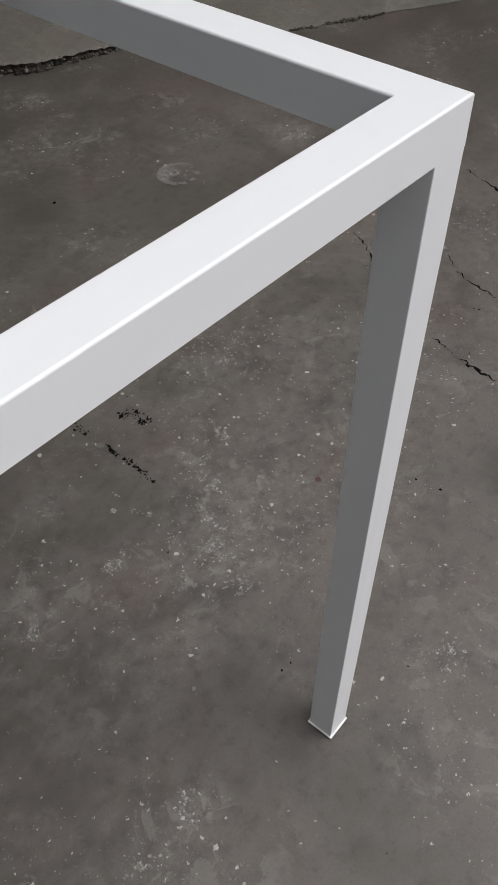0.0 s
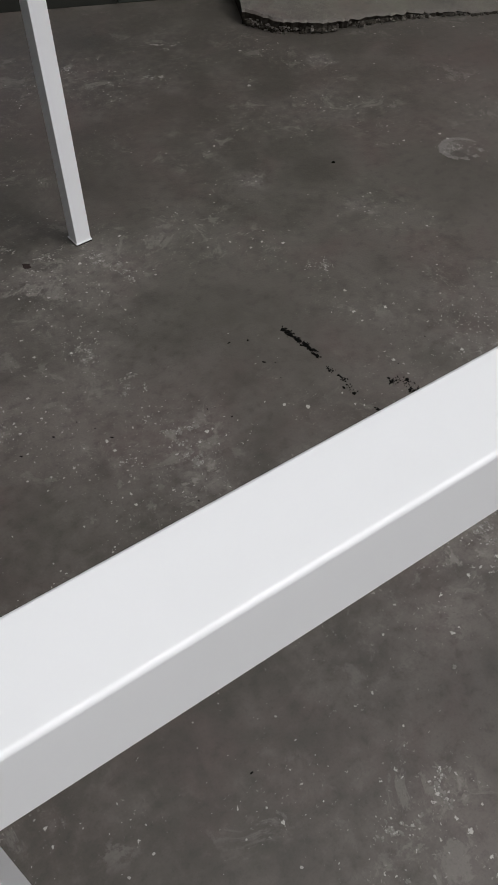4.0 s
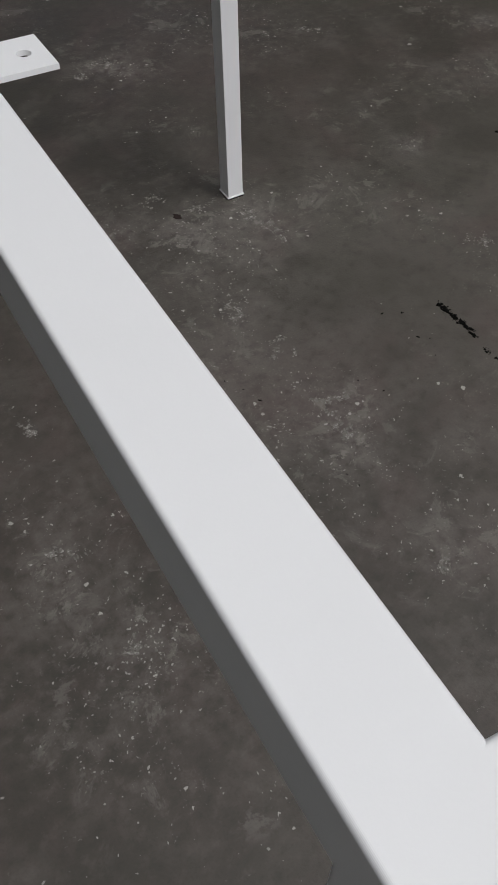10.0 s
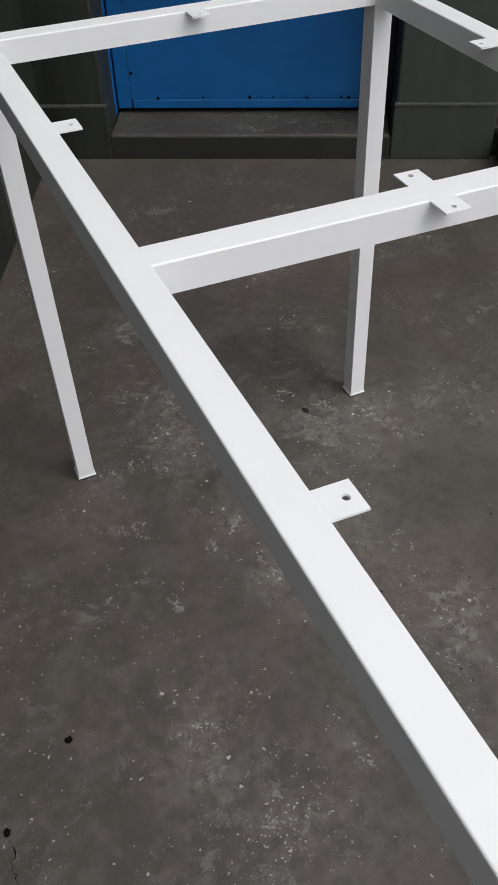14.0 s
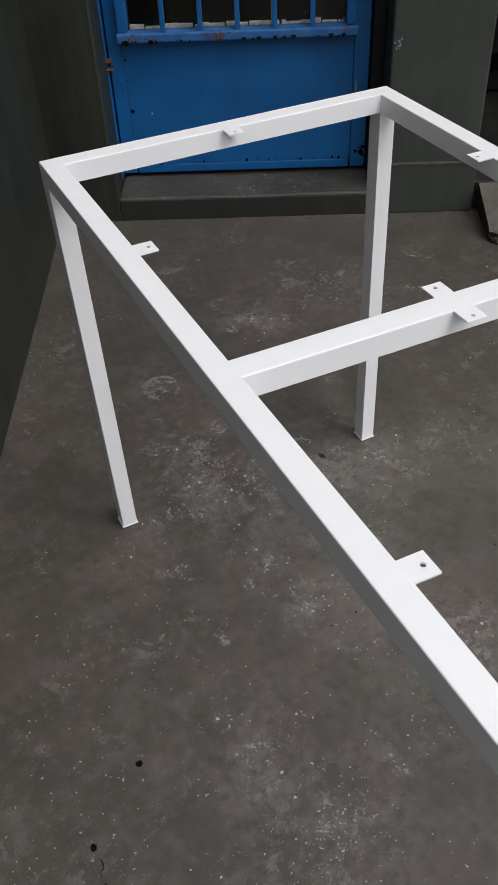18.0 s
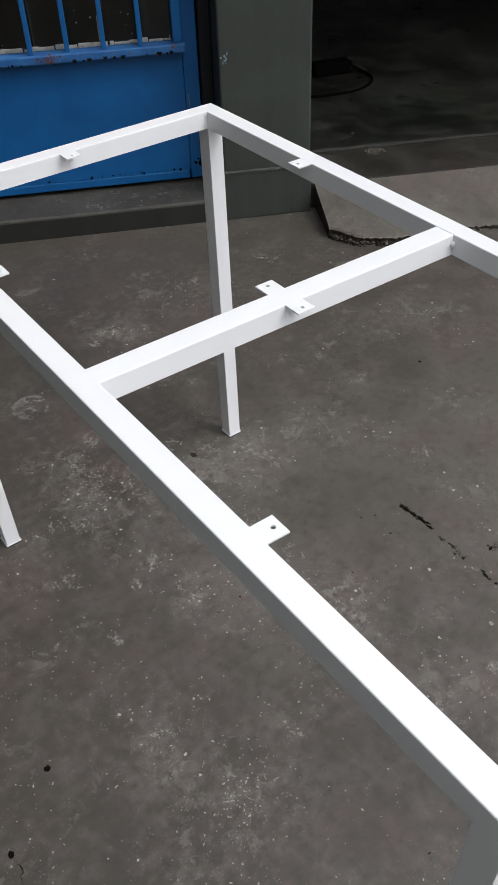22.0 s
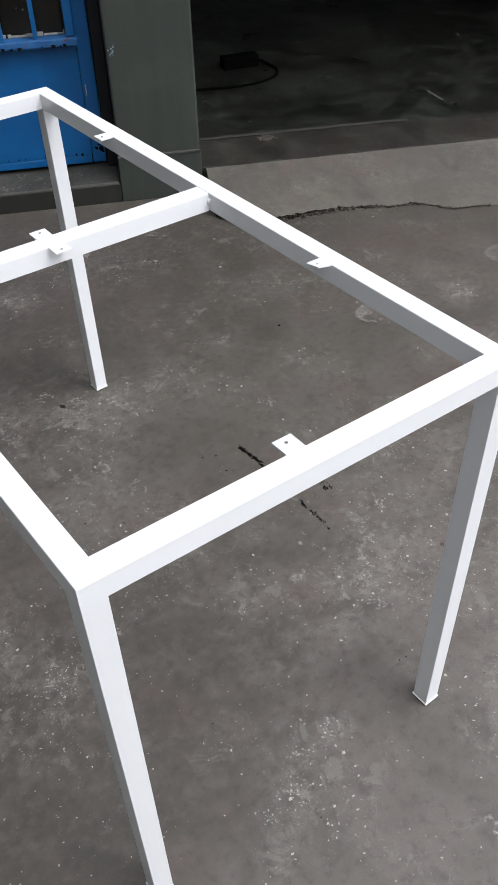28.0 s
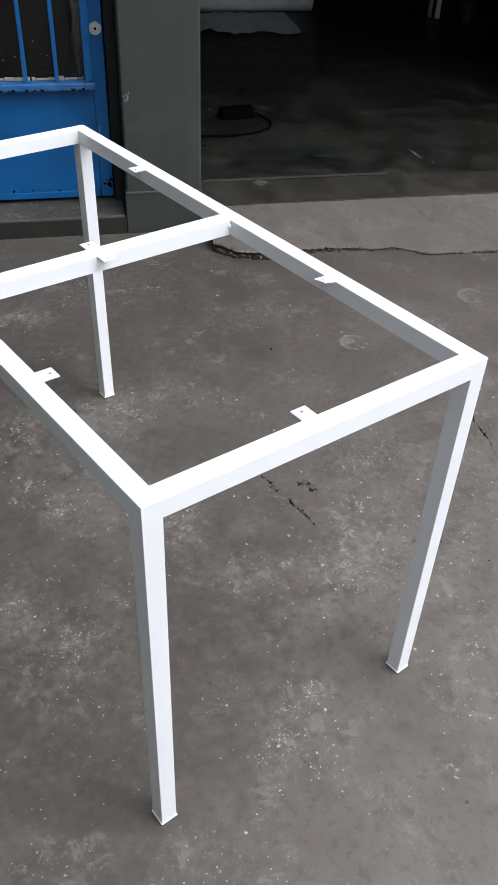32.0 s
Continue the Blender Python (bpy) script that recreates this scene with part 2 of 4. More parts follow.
def yard_paint():
    """Old dark floor paint on concrete: olive where it is whole, brown where it is walked thin, hazed and chipped to pale cement."""
    m, nt, b = material("worn_grey_concrete", 0.6)
    v = coords(nt)

    def attribute(name):
        n = nt.nodes.new("ShaderNodeAttribute")
        n.attribute_name = name
        return n.outputs["Fac"]

    worn, hazed, tone, olive = attribute("wear"), attribute("haze"), attribute("tone"), attribute("pale_olive")
    broad, cloud = grain(nt, v, 1.2, 5, 0.55, 0.4), grain(nt, v, 4.5, 6, 0.6, 0.3)
    middle, scuff = grain(nt, v, 13, 7, 0.62, 0.2), grain(nt, v, 52, 6, 0.68)
    grit = grain(nt, v, 330, 3, 0.6)
    # the paint: broad olive and brown fields
    col = blend(nt, ramp(nt, broad, (0.34, 0.0), (0.66, 1.0)), (0.0535, 0.0490, 0.0410), (0.0800, 0.0710, 0.0625))
    col = blend(nt, ramp(nt, grain(nt, v, 2.1, 6, 0.6, 0.6), (0.46, 0.0), (0.64, 0.8)), col, (0.0880, 0.0725, 0.0650))
    soft = ramp(nt, cloud, (0.32, 0.3), (0.62, 1.0))
    # brown fields, lightened to carry the brighter light of the open side
    col = blend(nt, sums(nt, "MULTIPLY", tone, soft), col, (0.150, 0.1310, 0.1210))
    col = blend(nt, sums(nt, "MULTIPLY", olive, soft), col, (0.112, 0.1050, 0.0925))
    hue = grain(nt, v, 5.5, 6, 0.62, 0.5)
    col = blend(nt, ramp(nt, hue, (0.53, 0.0), (0.66, 0.50)), col, (0.0740, 0.0705, 0.0580))
    col = blend(nt, ramp(nt, hue, (0.34, 0.75), (0.48, 0.0)), col, (0.1020, 0.0800, 0.0735))
    # mottle, darker and lighter
    col = blend(nt, ramp(nt, middle, (0.34, 0.40), (0.50, 0.0)), col, (0.0460, 0.0420, 0.0360))
    col = blend(nt, ramp(nt, middle, (0.50, 0.0), (0.70, 0.65)), col, (0.1220, 0.1100, 0.1000))
    col = blend(nt, ramp(nt, scuff, (0.34, 0.36), (0.47, 0.0)), col, (0.0400, 0.0370, 0.0330))
    col = blend(nt, sums(nt, "MULTIPLY", ramp(nt, scuff, (0.53, 0.0), (0.66, 0.55)), ramp(nt, cloud, (0.42, 0.15), (0.60, 1.0))), col, (0.1450, 0.1280, 0.1150))
    col = blend(nt, 1.0, col, (0.908, 0.892, 0.878), "MULTIPLY")
    # walked thin: cement shows through as a broken haze
    spread = sums(nt, "ADD", sums(nt, "MULTIPLY", worn, 0.40), hazed)
    broken = sums(nt, "MULTIPLY", spread, ramp(nt, middle, (0.36, 0.0), (0.58, 1.0)))
    col = blend(nt, sums(nt, "MULTIPLY", broken, ramp(nt, scuff, (0.38, 0.06), (0.62, 0.75))), col, (0.170, 0.1530, 0.1400))
    bare = sums(nt, "MULTIPLY", ramp(nt, grain(nt, v, 30, 8, 0.72, 0.3), (0.555, 0.0), (0.62, 0.75)), ramp(nt, spread, (0.22, 0.0), (0.80, 1.0)))
    col = blend(nt, bare, col, (0.215, 0.1960, 0.1800))
    crust = sums(nt, "MULTIPLY", ramp(nt, grain(nt, v, 16, 9, 0.74, 0.7), (0.560, 0.0), (0.600, 0.55)), ramp(nt, sums(nt, "ADD", spread, ramp(nt, cloud, (0.44, 0.0), (0.62, 0.9))), (0.25, 0.0), (0.75, 1.0)))
    col = blend(nt, crust, col, (0.178, 0.1620, 0.1480))
    # single chips, of three sizes, and pits
    warp = nt.nodes.new("ShaderNodeTexNoise")
    warp.inputs["Scale"].default_value, warp.inputs["Detail"].default_value = 260, 3
    nt.links.new(v, warp.inputs["Vector"])
    shift = nt.nodes.new("ShaderNodeVectorMath")
    shift.operation, shift.inputs[1].default_value = "MULTIPLY_ADD", (0.0085, 0.0085, 0.0)
    nt.links.new(warp.outputs["Color"], shift.inputs[0])
    nt.links.new(v, shift.inputs[2])
    at = shift.outputs[0]
    often = sums(nt, "ADD", ramp(nt, cloud, (0.46, 0.0), (0.66, 0.8)), spread)
    large = chips(nt, at, 42, 0.38, 0.135, often)
    small = chips(nt, at, 105, 0.40, 0.19, often)
    dust = chips(nt, at, 230, 0.43, 0.26, often)
    col = blend(nt, sums(nt, "MULTIPLY", dust, 0.45), col, (0.26, 0.245, 0.228))
    col = blend(nt, small, col, (0.34, 0.322, 0.300))
    col = blend(nt, large, col, (0.40, 0.380, 0.355))
    pits = chips(nt, at, 33, 0.10, 0.10, 0.5)
    col = blend(nt, pits, col, (0.016, 0.0145, 0.0125))
    col = blend(nt, ramp(nt, grit, (0.30, 0.22), (0.48, 0.0)), col, (0.030, 0.0275, 0.0245))
    nt.links.new(col, b.inputs["Base Color"])
    nt.links.new(blend(nt, broken, ramp(nt, middle, (0.3, 0.46), (0.7, 0.62)), 0.82), b.inputs["Roughness"])
    bump(nt, b, blend(nt, 0.3, blend(nt, 0.35, scuff, broken), grit), 0.5, 0.0022)
    return m


def blue_paint():
    """Gloss enamel on steel, dented and scuffed, rusting where it has chipped."""
    m, nt, b = material("blue_enamel", 0.42)
    v = coords(nt)
    big, fine = grain(nt, v, 5, 5, 0.6, 0.5), grain(nt, v, 55, 6, 0.7)
    col = blend(nt, ramp(nt, big, (0.3, 0.0), (0.7, 1.0)), (0.003, 0.078, 0.25), (0.004, 0.118, 0.35))
    col = blend(nt, ramp(nt, fine, (0.70, 0.0), (0.74, 0.6)), col, (0.12, 0.26, 0.42))
    col = blend(nt, ramp(nt, grain(nt, v, 23, 5, 0.7), (0.69, 0.0), (0.715, 0.8)), col, (0.03, 0.018, 0.014))
    nt.links.new(col, b.inputs["Base Color"])
    nt.links.new(ramp(nt, fine, (0.3, 0.34), (0.7, 0.55)), b.inputs["Roughness"])
    bump(nt, b, blend(nt, 0.2, big, fine), 0.25, 0.004)
    return m


def rusty_blue():
    """The same enamel broken up by rust, for the sill of the window."""
    m, nt, b = material("rusty_enamel", 0.6)
    v = coords(nt)
    col = blend(nt, ramp(nt, grain(nt, v, 30, 5), (0.3, 0.0), (0.7, 1.0)), (0.01, 0.085, 0.27), (0.03, 0.14, 0.36))
    rust = grain(nt, stretched(nt, v, (1, 1, 2)), 34, 6, 0.6, 0.4)
    col = blend(nt, ramp(nt, rust, (0.62, 0.0), (0.66, 1.0)), col, (0.20, 0.06, 0.02))
    col = blend(nt, ramp(nt, rust, (0.66, 0.0), (0.69, 1.0)), col, (0.012, 0.01, 0.01))
    nt.links.new(col, b.inputs["Base Color"])
    bump(nt, b, rust, 0.4, 0.003)
    return m


def white_coat():
    """Powder coat: very even, a trace of orange peel and of handling marks."""
    m, nt, b = material("white_powder_coat", 0.38)
    v = coords(nt)
    mark = grain(nt, v, 16, 6, 0.65, 0.6)
    col = blend(nt, ramp(nt, mark, (0.40, 0.0), (0.85, 0.5)), (0.816, 0.822, 0.838), (0.775, 0.782, 0.795))
    nt.links.new(col, b.inputs["Base Color"])
    nt.links.new(ramp(nt, mark, (0.3, 0.30), (0.7, 0.40)), b.inputs["Roughness"])
    bump(nt, b, grain(nt, v, 900, 2), 0.05, 0.0003)
    return m


def wall_paint(name, low, high, rough=0.75):
    """Roller-painted render with vertical run marks, scuffs and blotches."""
    m, nt, b = material(name, rough)
    v = coords(nt)
    run = grain(nt, stretched(nt, v, (9, 9, 0.7)), 1.6, 5, 0.6, 0.3)
    blot, fine = grain(nt, v, 4, 6, 0.6, 0.6), grain(nt, v, 130, 4, 0.6)
    col = blend(nt, ramp(nt, run, (0.3, 0.0), (0.72, 1.0)), low, high)
    col = blend(nt, ramp(nt, blot, (0.55, 0.0), (0.75, 0.45)), col, tuple(c * 1.35 for c in high))
    col = blend(nt, ramp(nt, grain(nt, v, 45, 6, 0.7), (0.71, 0.0), (0.74, 0.5)), col, tuple(c * 2.2 for c in high))
    nt.links.new(col, b.inputs["Base Color"])
    bump(nt, b, blend(nt, 0.5, blot, fine), 0.3, 0.003)
    return m


WHITE = white_coat()
FLOOR = yard_paint()
RAMP = concrete("pale_concrete", (0.076, 0.069, 0.061), (0.099, 0.090, 0.080), (0.185, 0.170, 0.152), (0.104, 0.089, 0.075), 0.5)
# the darkness of the garage is put into this near-black base
INSIDE = concrete("shade_black_concrete", (0.0058, 0.0070, 0.0058), (0.0120, 0.0137, 0.0115), (0.070, 0.072, 0.064), (0.0145, 0.0132, 0.0108), 0.6, 0.40)
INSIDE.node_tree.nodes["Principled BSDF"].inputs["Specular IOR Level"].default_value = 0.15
STEP = concrete("dark_step_concrete", (0.034, 0.032, 0.028), (0.048, 0.045, 0.039), (0.10, 0.098, 0.09), (0.045, 0.038, 0.032), 0.5)
# brown worn strip; its base also holds the shade inside the entrance
SILL = concrete("brown_worn_shaded_concrete", (0.0125, 0.0112, 0.0090), (0.0195, 0.0172, 0.0138), (0.065, 0.060, 0.052), (0.0195, 0.0158, 0.0115), 0.9, 0.6)
LUMP = plain("grey_brown_cement", (0.085, 0.075, 0.064), 0.9, vary=0.4, scale=150)
THRESHOLD = plain("pale_worn_strip", (0.034, 0.032, 0.029), 0.85, vary=0.45, scale=60)
BLUE, RUSTY = blue_paint(), rusty_blue()
# blue-black carries the shadow of the reveal between door and pillar
JAMB = plain("jamb_shade", (0.0035, 0.0045, 0.0085), 0.6, vary=0.4, scale=60)
GREEN = wall_paint("dark_green_paint", (0.0092, 0.0110, 0.0078), (0.0300, 0.0335, 0.0250), 0.5)
PILLAR = wall_paint("grey_green_paint", (0.029, 0.035, 0.029), (0.041, 0.048, 0.040))
RISER = wall_paint("dark_step_paint", (0.013, 0.0135, 0.011), (0.022, 0.022, 0.018), 0.6)
# paler than the walls, so the lip's catch of light is in its colour
PALE_LINE = plain("lip_highlight", (0.050, 0.050, 0.045), 0.85, vary=0.3)
BLACK = plain("black_plastic", (0.003, 0.003, 0.003), 0.9, spec=0.0)
TAR = plain("black_tar", (0.004, 0.0038, 0.0035), 0.9, vary=0.3, scale=200, spec=0.08)
# broken concrete, darkened for the shade at the apron's edge
CRUMB = plain("crumbled_shaded_edge", (0.050, 0.044, 0.036), 0.9, vary=0.5, scale=120, relief=0.4, spec=0.15)
FLAKE = plain("pale_cement_flake", (0.33, 0.315, 0.295), 0.8, vary=0.3, scale=150)
SCUFF = plain("scraped_cement", (0.185, 0.172, 0.160), 0.85, vary=0.3, scale=150)
RUST = plain("rusted_steel", (0.12, 0.05, 0.025), 0.85, vary=0.4, scale=90)
LOCK = plain("pale_zinc", (0.55, 0.55, 0.53), 0.5, 0.4)
STEEL = plain("dull_steel", (0.45, 0.45, 0.44), 0.35, 0.9)
# near-black colour stands for the lack of light in the room
ROOM = wall_paint("shade_black_plaster", (0.008, 0.008, 0.0075), (0.014, 0.014, 0.013))
UNSEEN_WALL = wall_paint("grey_render", (0.16, 0.16, 0.15), (0.22, 0.22, 0.21))
PUTTY = plain("old_putty", (0.34, 0.33, 0.30), 0.8, vary=0.4, scale=80, relief=0.3)
CLOTH = plain("white_sheet", (0.62, 0.62, 0.62), 0.7, vary=0.08, scale=20)
ORANGE = plain("orange_enamel", (0.62, 0.13, 0.015), 0.4, vary=0.08)
SMEAR = plain("pale_blue_smear", (0.20, 0.28, 0.34), 0.7, vary=0.3, scale=120)
REDDISH = plain("red_paint_fleck", (0.095, 0.055, 0.046), 0.85, vary=0.4, scale=200)
RUST_SPOT = plain("rust_spot", (0.026, 0.013, 0.011), 0.8, vary=0.3, scale=120)


def glass():
    m, nt, b = material("dusty_glass", 0.12)
    v = coords(nt)
    b.inputs["Base Color"].default_value = (0.3, 0.32, 0.31, 1)
    b.inputs["Transmission Weight"].default_value = 1.0
    nt.links.new(ramp(nt, grain(nt, v, 9, 5), (0.35, 0.02), (0.75, 0.10)), b.inputs["Roughness"])
    return m


GLASS = glass()


# ---- building blocks ----
def part(name, bm, material_, parent=None, label="", smooth=False):
    me = bpy.data.meshes.new(name)
    bm.to_mesh(me)
    bm.free()
    me.materials.append(material_)
    if smooth:
        for p in me.polygons:
            p.use_smooth = True
    ob = new(name, me)
    if parent is not None:
        ob.parent = parent
    if label:
        ob["label"] = label
    return ob


def solid(verts, faces, bevel=0.0, edges=None, segments=2):
    """A bmesh from corners and faces; bevel rounds the edges that edges() picks, or all."""
    bm = bmesh.new()
    vs = [bm.verts.new(v) for v in verts]
    for f in faces:
        bm.faces.new([vs[i] for i in f])
    bmesh.ops.recalc_face_normals(bm, faces=bm.faces)
    if bevel:
        picked = [e for e in bm.edges if edges is None or edges(e)]
        bmesh.ops.bevel(bm, geom=picked, offset=bevel, segments=segments, affect="EDGES", profile=0.5)
    return bm


BOX_FACES = [(0, 1, 2, 3), (7, 6, 5, 4), (0, 4, 5, 1), (1, 5, 6, 2), (2, 6, 7, 3), (3, 7, 4, 0)]


def box(x0, x1, y0, y1, z0, z1, bevel=0.0, segments=2):
    return solid([(x0, y0, z0), (x1, y0, z0), (x1, y1, z0), (x0, y1, z0), (x0, y0, z1), (x1, y0, z1), (x1, y1, z1), (x0, y1, z1)],
                 BOX_FACES, bevel, None, segments)


def rod(p, q, r0, r1=None, sides=12):
    """A round bar from p to q."""
    bm = bmesh.new()
    p, q = Vector(p), Vector(q)
    turn = (q - p).to_track_quat("Z", "Y").to_matrix().to_4x4()
    bmesh.ops.create_cone(bm, cap_ends=True, segments=sides, radius1=r0, radius2=r0 if r1 is None else r1, depth=(q - p).length,
                          matrix=Matrix.Translation((p + q) / 2) @ turn)
    return bm


def add(bm, other):
    """Joins a second bmesh into the first."""
    me = bpy.data.meshes.new("joined")
    other.to_mesh(me)
    other.free()
    bm.from_mesh(me)
    bpy.data.meshes.remove(me)
    return bm


def thing(name, m=None):
    ob = new(name)
    ob.empty_display_size = 0.1
    if m is not None:
        ob.matrix_basis = m
    return ob


# The building stands turned to the table: its own axes run along the facade, into it, and up.
TURN = 27.268
SITE = pose(-0.0007, -0.0302, 0, 0, 0, -TURN) @ Matrix.Diagonal((1.0350, 1.0476, 1.0199, 1))


def built(name, bm, material_, label, category, kind="structure"):
    ob = part(name, bm, material_)
    ob.matrix_basis = SITE
    return tagged(ob, label, category, kind=kind)


FACADE, DOOR_FACE = 2.171, 2.322

# ---- ground ----
# Worn places: centre and reach of each; and three faint rings left by a bucket.
WORN = [(0.293, 1.105, 0.10), (0.274, 1.464, 0.09), (0.822, 1.667, 0.10), (0.518, 1.035, 0.12), (0.191, 1.165, 0.07), (0.016, 0.583, 0.10), (0.086, 0.431, 0.10),
        (0.443, 0.615, 0.09), (0.422, 0.554, 0.08), (0.543, 1.643, 0.08), (0.362, 0.656, 0.08), (0.941, 0.483, 0.12), (0.704, 0.289, 0.12), (0.805, 0.268, 0.12),
        (1.103, 0.339, 0.12), (0.659, -0.027, 0.06), (0.892, 0.596, 0.10), (0.424, 0.850, 0.10), (1.525, 0.378, 0.12),
        (0.230, 0.798, 0.07), (0.966, 1.565, 0.10), (1.019, 0.226, 0.12), (1.296, 0.928, 0.035), (1.819, 0.913, 0.04)]
# Where the grey paint has turned brown; also lightened for the stronger light there.
BROWN_LIT = [(0.761, 0.003, 0.45), (1.225, 0.307, 0.5), (0.301, -0.399, 0.35), (1.648, 0.822, 0.45), (0.342, 0.768, 0.2), (1.004, -0.609, 0.6)]
# And where it is a paler olive.
PALE_OLIVE = [(0.947, 0.873, 0.38), (0.568, 0.974, 0.2)]
RINGS = [(1.819, 0.913, 0.044), (1.296, 0.928, 0.038), (0.236, 1.488, 0.040)]


# Where cement shows through as a haze: small scrapes, and wide soft places.
SCRAPES = [(0.236, 0.809, 0.030), (0.417, 0.559, 0.030), (0.431, 0.370, 0.030), (0.262, 0.006, 0.045), (0.739, 0.291, 0.045), (0.295, 1.297, 0.024),
           (0.226, 1.260, 0.028), (0.284, 1.109, 0.045), (0.211, 0.903, 0.024), (0.229, 0.803, 0.022), (0.025, 0.579, 0.022), (0.008, 0.549, 0.024),
           (0.393, 0.065, 0.030), (0.636, 0.273, 0.045), (1.568, 0.847, 0.050), (1.009, 0.898, 0.035), (0.908, 1.092, 0.030), (0.435, 1.056, 0.040),
           (0.544, 1.051, 0.040), (0.525, 1.635, 0.028), (0.568, 1.594, 0.028), (1.112, 1.669, 0.026), (1.322, 1.390, 0.035), (0.446, 0.616, 0.028)]
WORN_THIN = [(0.092, 0.413, 0.10), (0.002, -0.048, 0.06), (0.184, -0.040, 0.05), (0.670, 0.237, 0.09), (0.834, 0.109, 0.10), (0.169, 1.174, 0.09),
             (0.210, 1.048, 0.14), (-0.007, 1.005, 0.03), (0.028, 1.094, 0.04), (0.311, 0.061, 0.06), (0.502, 0.214, 0.12), (0.386, 0.227, 0.08),
             (1.449, 0.991, 0.08), (1.488, 1.226, 0.08), (0.484, 1.046, 0.08), (-0.044, 0.367, 0.06), (1.20, 1.20, 0.10), (0.90, -0.20, 0.12)]


def yard_floor():
    """One sheet to the horizon, finely divided round the table, with how worn the paint is at each point."""
    xs = np.concatenate([[-150, -40, -10, -3], np.linspace(-1.2, 2.7, 301), [4, 10, 40, 150]])
    ys = np.concatenate([[-150, -40, -10, -3], np.linspace(-1.3, 2.3, 277), [4, 10, 40, 150]])
    X, Y = np.meshgrid(xs, ys, indexing="ij")
    wear = np.zeros_like(X)
    for x, y, r in WORN:
        wear += 0.8 * np.exp(-((X - x) ** 2 + (Y - y) ** 2) / (2 * (0.8 * r) ** 2))
    tone = np.zeros_like(X)
    for x, y, r in BROWN_LIT:
        tone += 0.9 * np.exp(-((X - x) ** 2 + (Y - y) ** 2) / (r * r))
    pale_olive = np.zeros_like(X)
    for x, y, r in PALE_OLIVE:
        pale_olive += 0.9 * np.exp(-((X - x) ** 2 + (Y - y) ** 2) / (r * r))
    haze = np.zeros_like(X)
    for places, strength in ((SCRAPES, 1.0), (WORN_THIN, 0.28)):
        for x, y, r in places:
            haze += strength * np.exp(-((X - x) ** 2 + (Y - y) ** 2) / (r * r))
    nx, ny = X.shape
    me = bpy.data.meshes.new("ground")
    index = np.arange(nx * ny).reshape(nx, ny)
    quads = np.stack([index[:-1, :-1], index[1:, :-1], index[1:, 1:], index[:-1, 1:]], -1).reshape(-1, 4)
    me.from_pydata(np.stack([X, Y, 0 * X], -1).reshape(-1, 3).tolist(), [], quads.tolist())
    me.attributes.new("wear", "FLOAT", "POINT").data.foreach_set("value", wear.clip(0, 1).ravel().astype(np.float32))
    me.attributes.new("haze", "FLOAT", "POINT").data.foreach_set("value", haze.clip(0, 1).ravel().astype(np.float32))
    me.attributes.new("tone", "FLOAT", "POINT").data.foreach_set("value", tone.clip(0, 1).ravel().astype(np.float32))
    me.attributes.new("pale_olive", "FLOAT", "POINT").data.foreach_set("value", pale_olive.clip(0, 1).ravel().astype(np.float32))
    me.materials.append(FLOOR)
    return new("ground", me)


tagged(yard_floor(), "worn dark grey painted concrete yard floor, scuffed and stained", "floor", kind="structure")

# ---- walls ----
# the wall's unseen height and near run are set to shade the yard
left_wall = built("wall_left", box(-0.22, 0.0, -3.3, 0.3, 0, 4.4, 0.006), GREEN, "tall dark green painted yard wall beside the table", "wall")
left_wall.matrix_basis = SITE @ pose(-0.8284, FACADE, 0, 0, 0, 2.74)
built("wall_pier", box(-0.850, -0.657, FACADE, FACADE + 0.3, 0, 3.5, 0.006), GREEN, "dark green painted wall strip beside the blue door", "wall")
built("wall_lintel", box(-0.657, 0.097, FACADE, FACADE + 0.3, 1.86, 3.5, 0.004), GREEN, "dark green painted wall above the blue door", "wall")
pillar = built("pillar", box(0.097, 0.353, FACADE, FACADE + 0.25, 0.0, 3.5, 0.006), PILLAR, "grey-green painted pillar between the door and the garage opening", "pillar")
# out of view; its low underside keeps daylight from the room
built("wall_unseen_lintel", box(0.353, 3.6, FACADE, FACADE + 0.25, 1.8, 3.5, 0.006), PILLAR, "unseen grey-green beam above the garage opening, set low to darken the inside", "wall")
built("wall_right", box(3.6, 3.9, FACADE, FACADE + 0.25, 0, 3.5, 0.006), PILLAR, "grey-green painted wall at the end of the garage opening", "wall")
built("trim_pillar_plinth", box(0.092, 0.355, FACADE - 0.004, FACADE + 0.05, 0.0, 0.148, 0.003), PILLAR, "slightly proud painted plinth at the foot of the pillar", "plinth")
built("trim_pier_plinth", box(-0.830, -0.653, FACADE - 0.005, FACADE + 0.05, 0.0, 0.146, 0.004), GREEN, "slightly proud dark plinth beside the door step", "plinth")
built("wall_back", box(-1.05, 3.9, 6.6, 6.8, 0, 2.7), ROOM, "back wall of the garage, coloured near black to keep the room dark", "wall")
built("wall_room_left", box(-1.05, -0.85, FACADE + 0.31, 6.59, 0, 2.7), ROOM, "side wall of the garage, coloured near black to keep the room dark", "wall")
built("wall_room_right", box(3.7, 3.9, FACADE + 0.26, 6.59, 0, 2.7), ROOM, "side wall of the garage, coloured near black to keep the room dark", "wall")
# unseen; added to keep low sky light off the near faces
built("wall_unseen_opposite", box(-9.0, 9.0, -5.2, -5.0, 0, 3.2, 0.006), UNSEEN_WALL, "unseen wall added across the yard to cut the low sky", "wall")
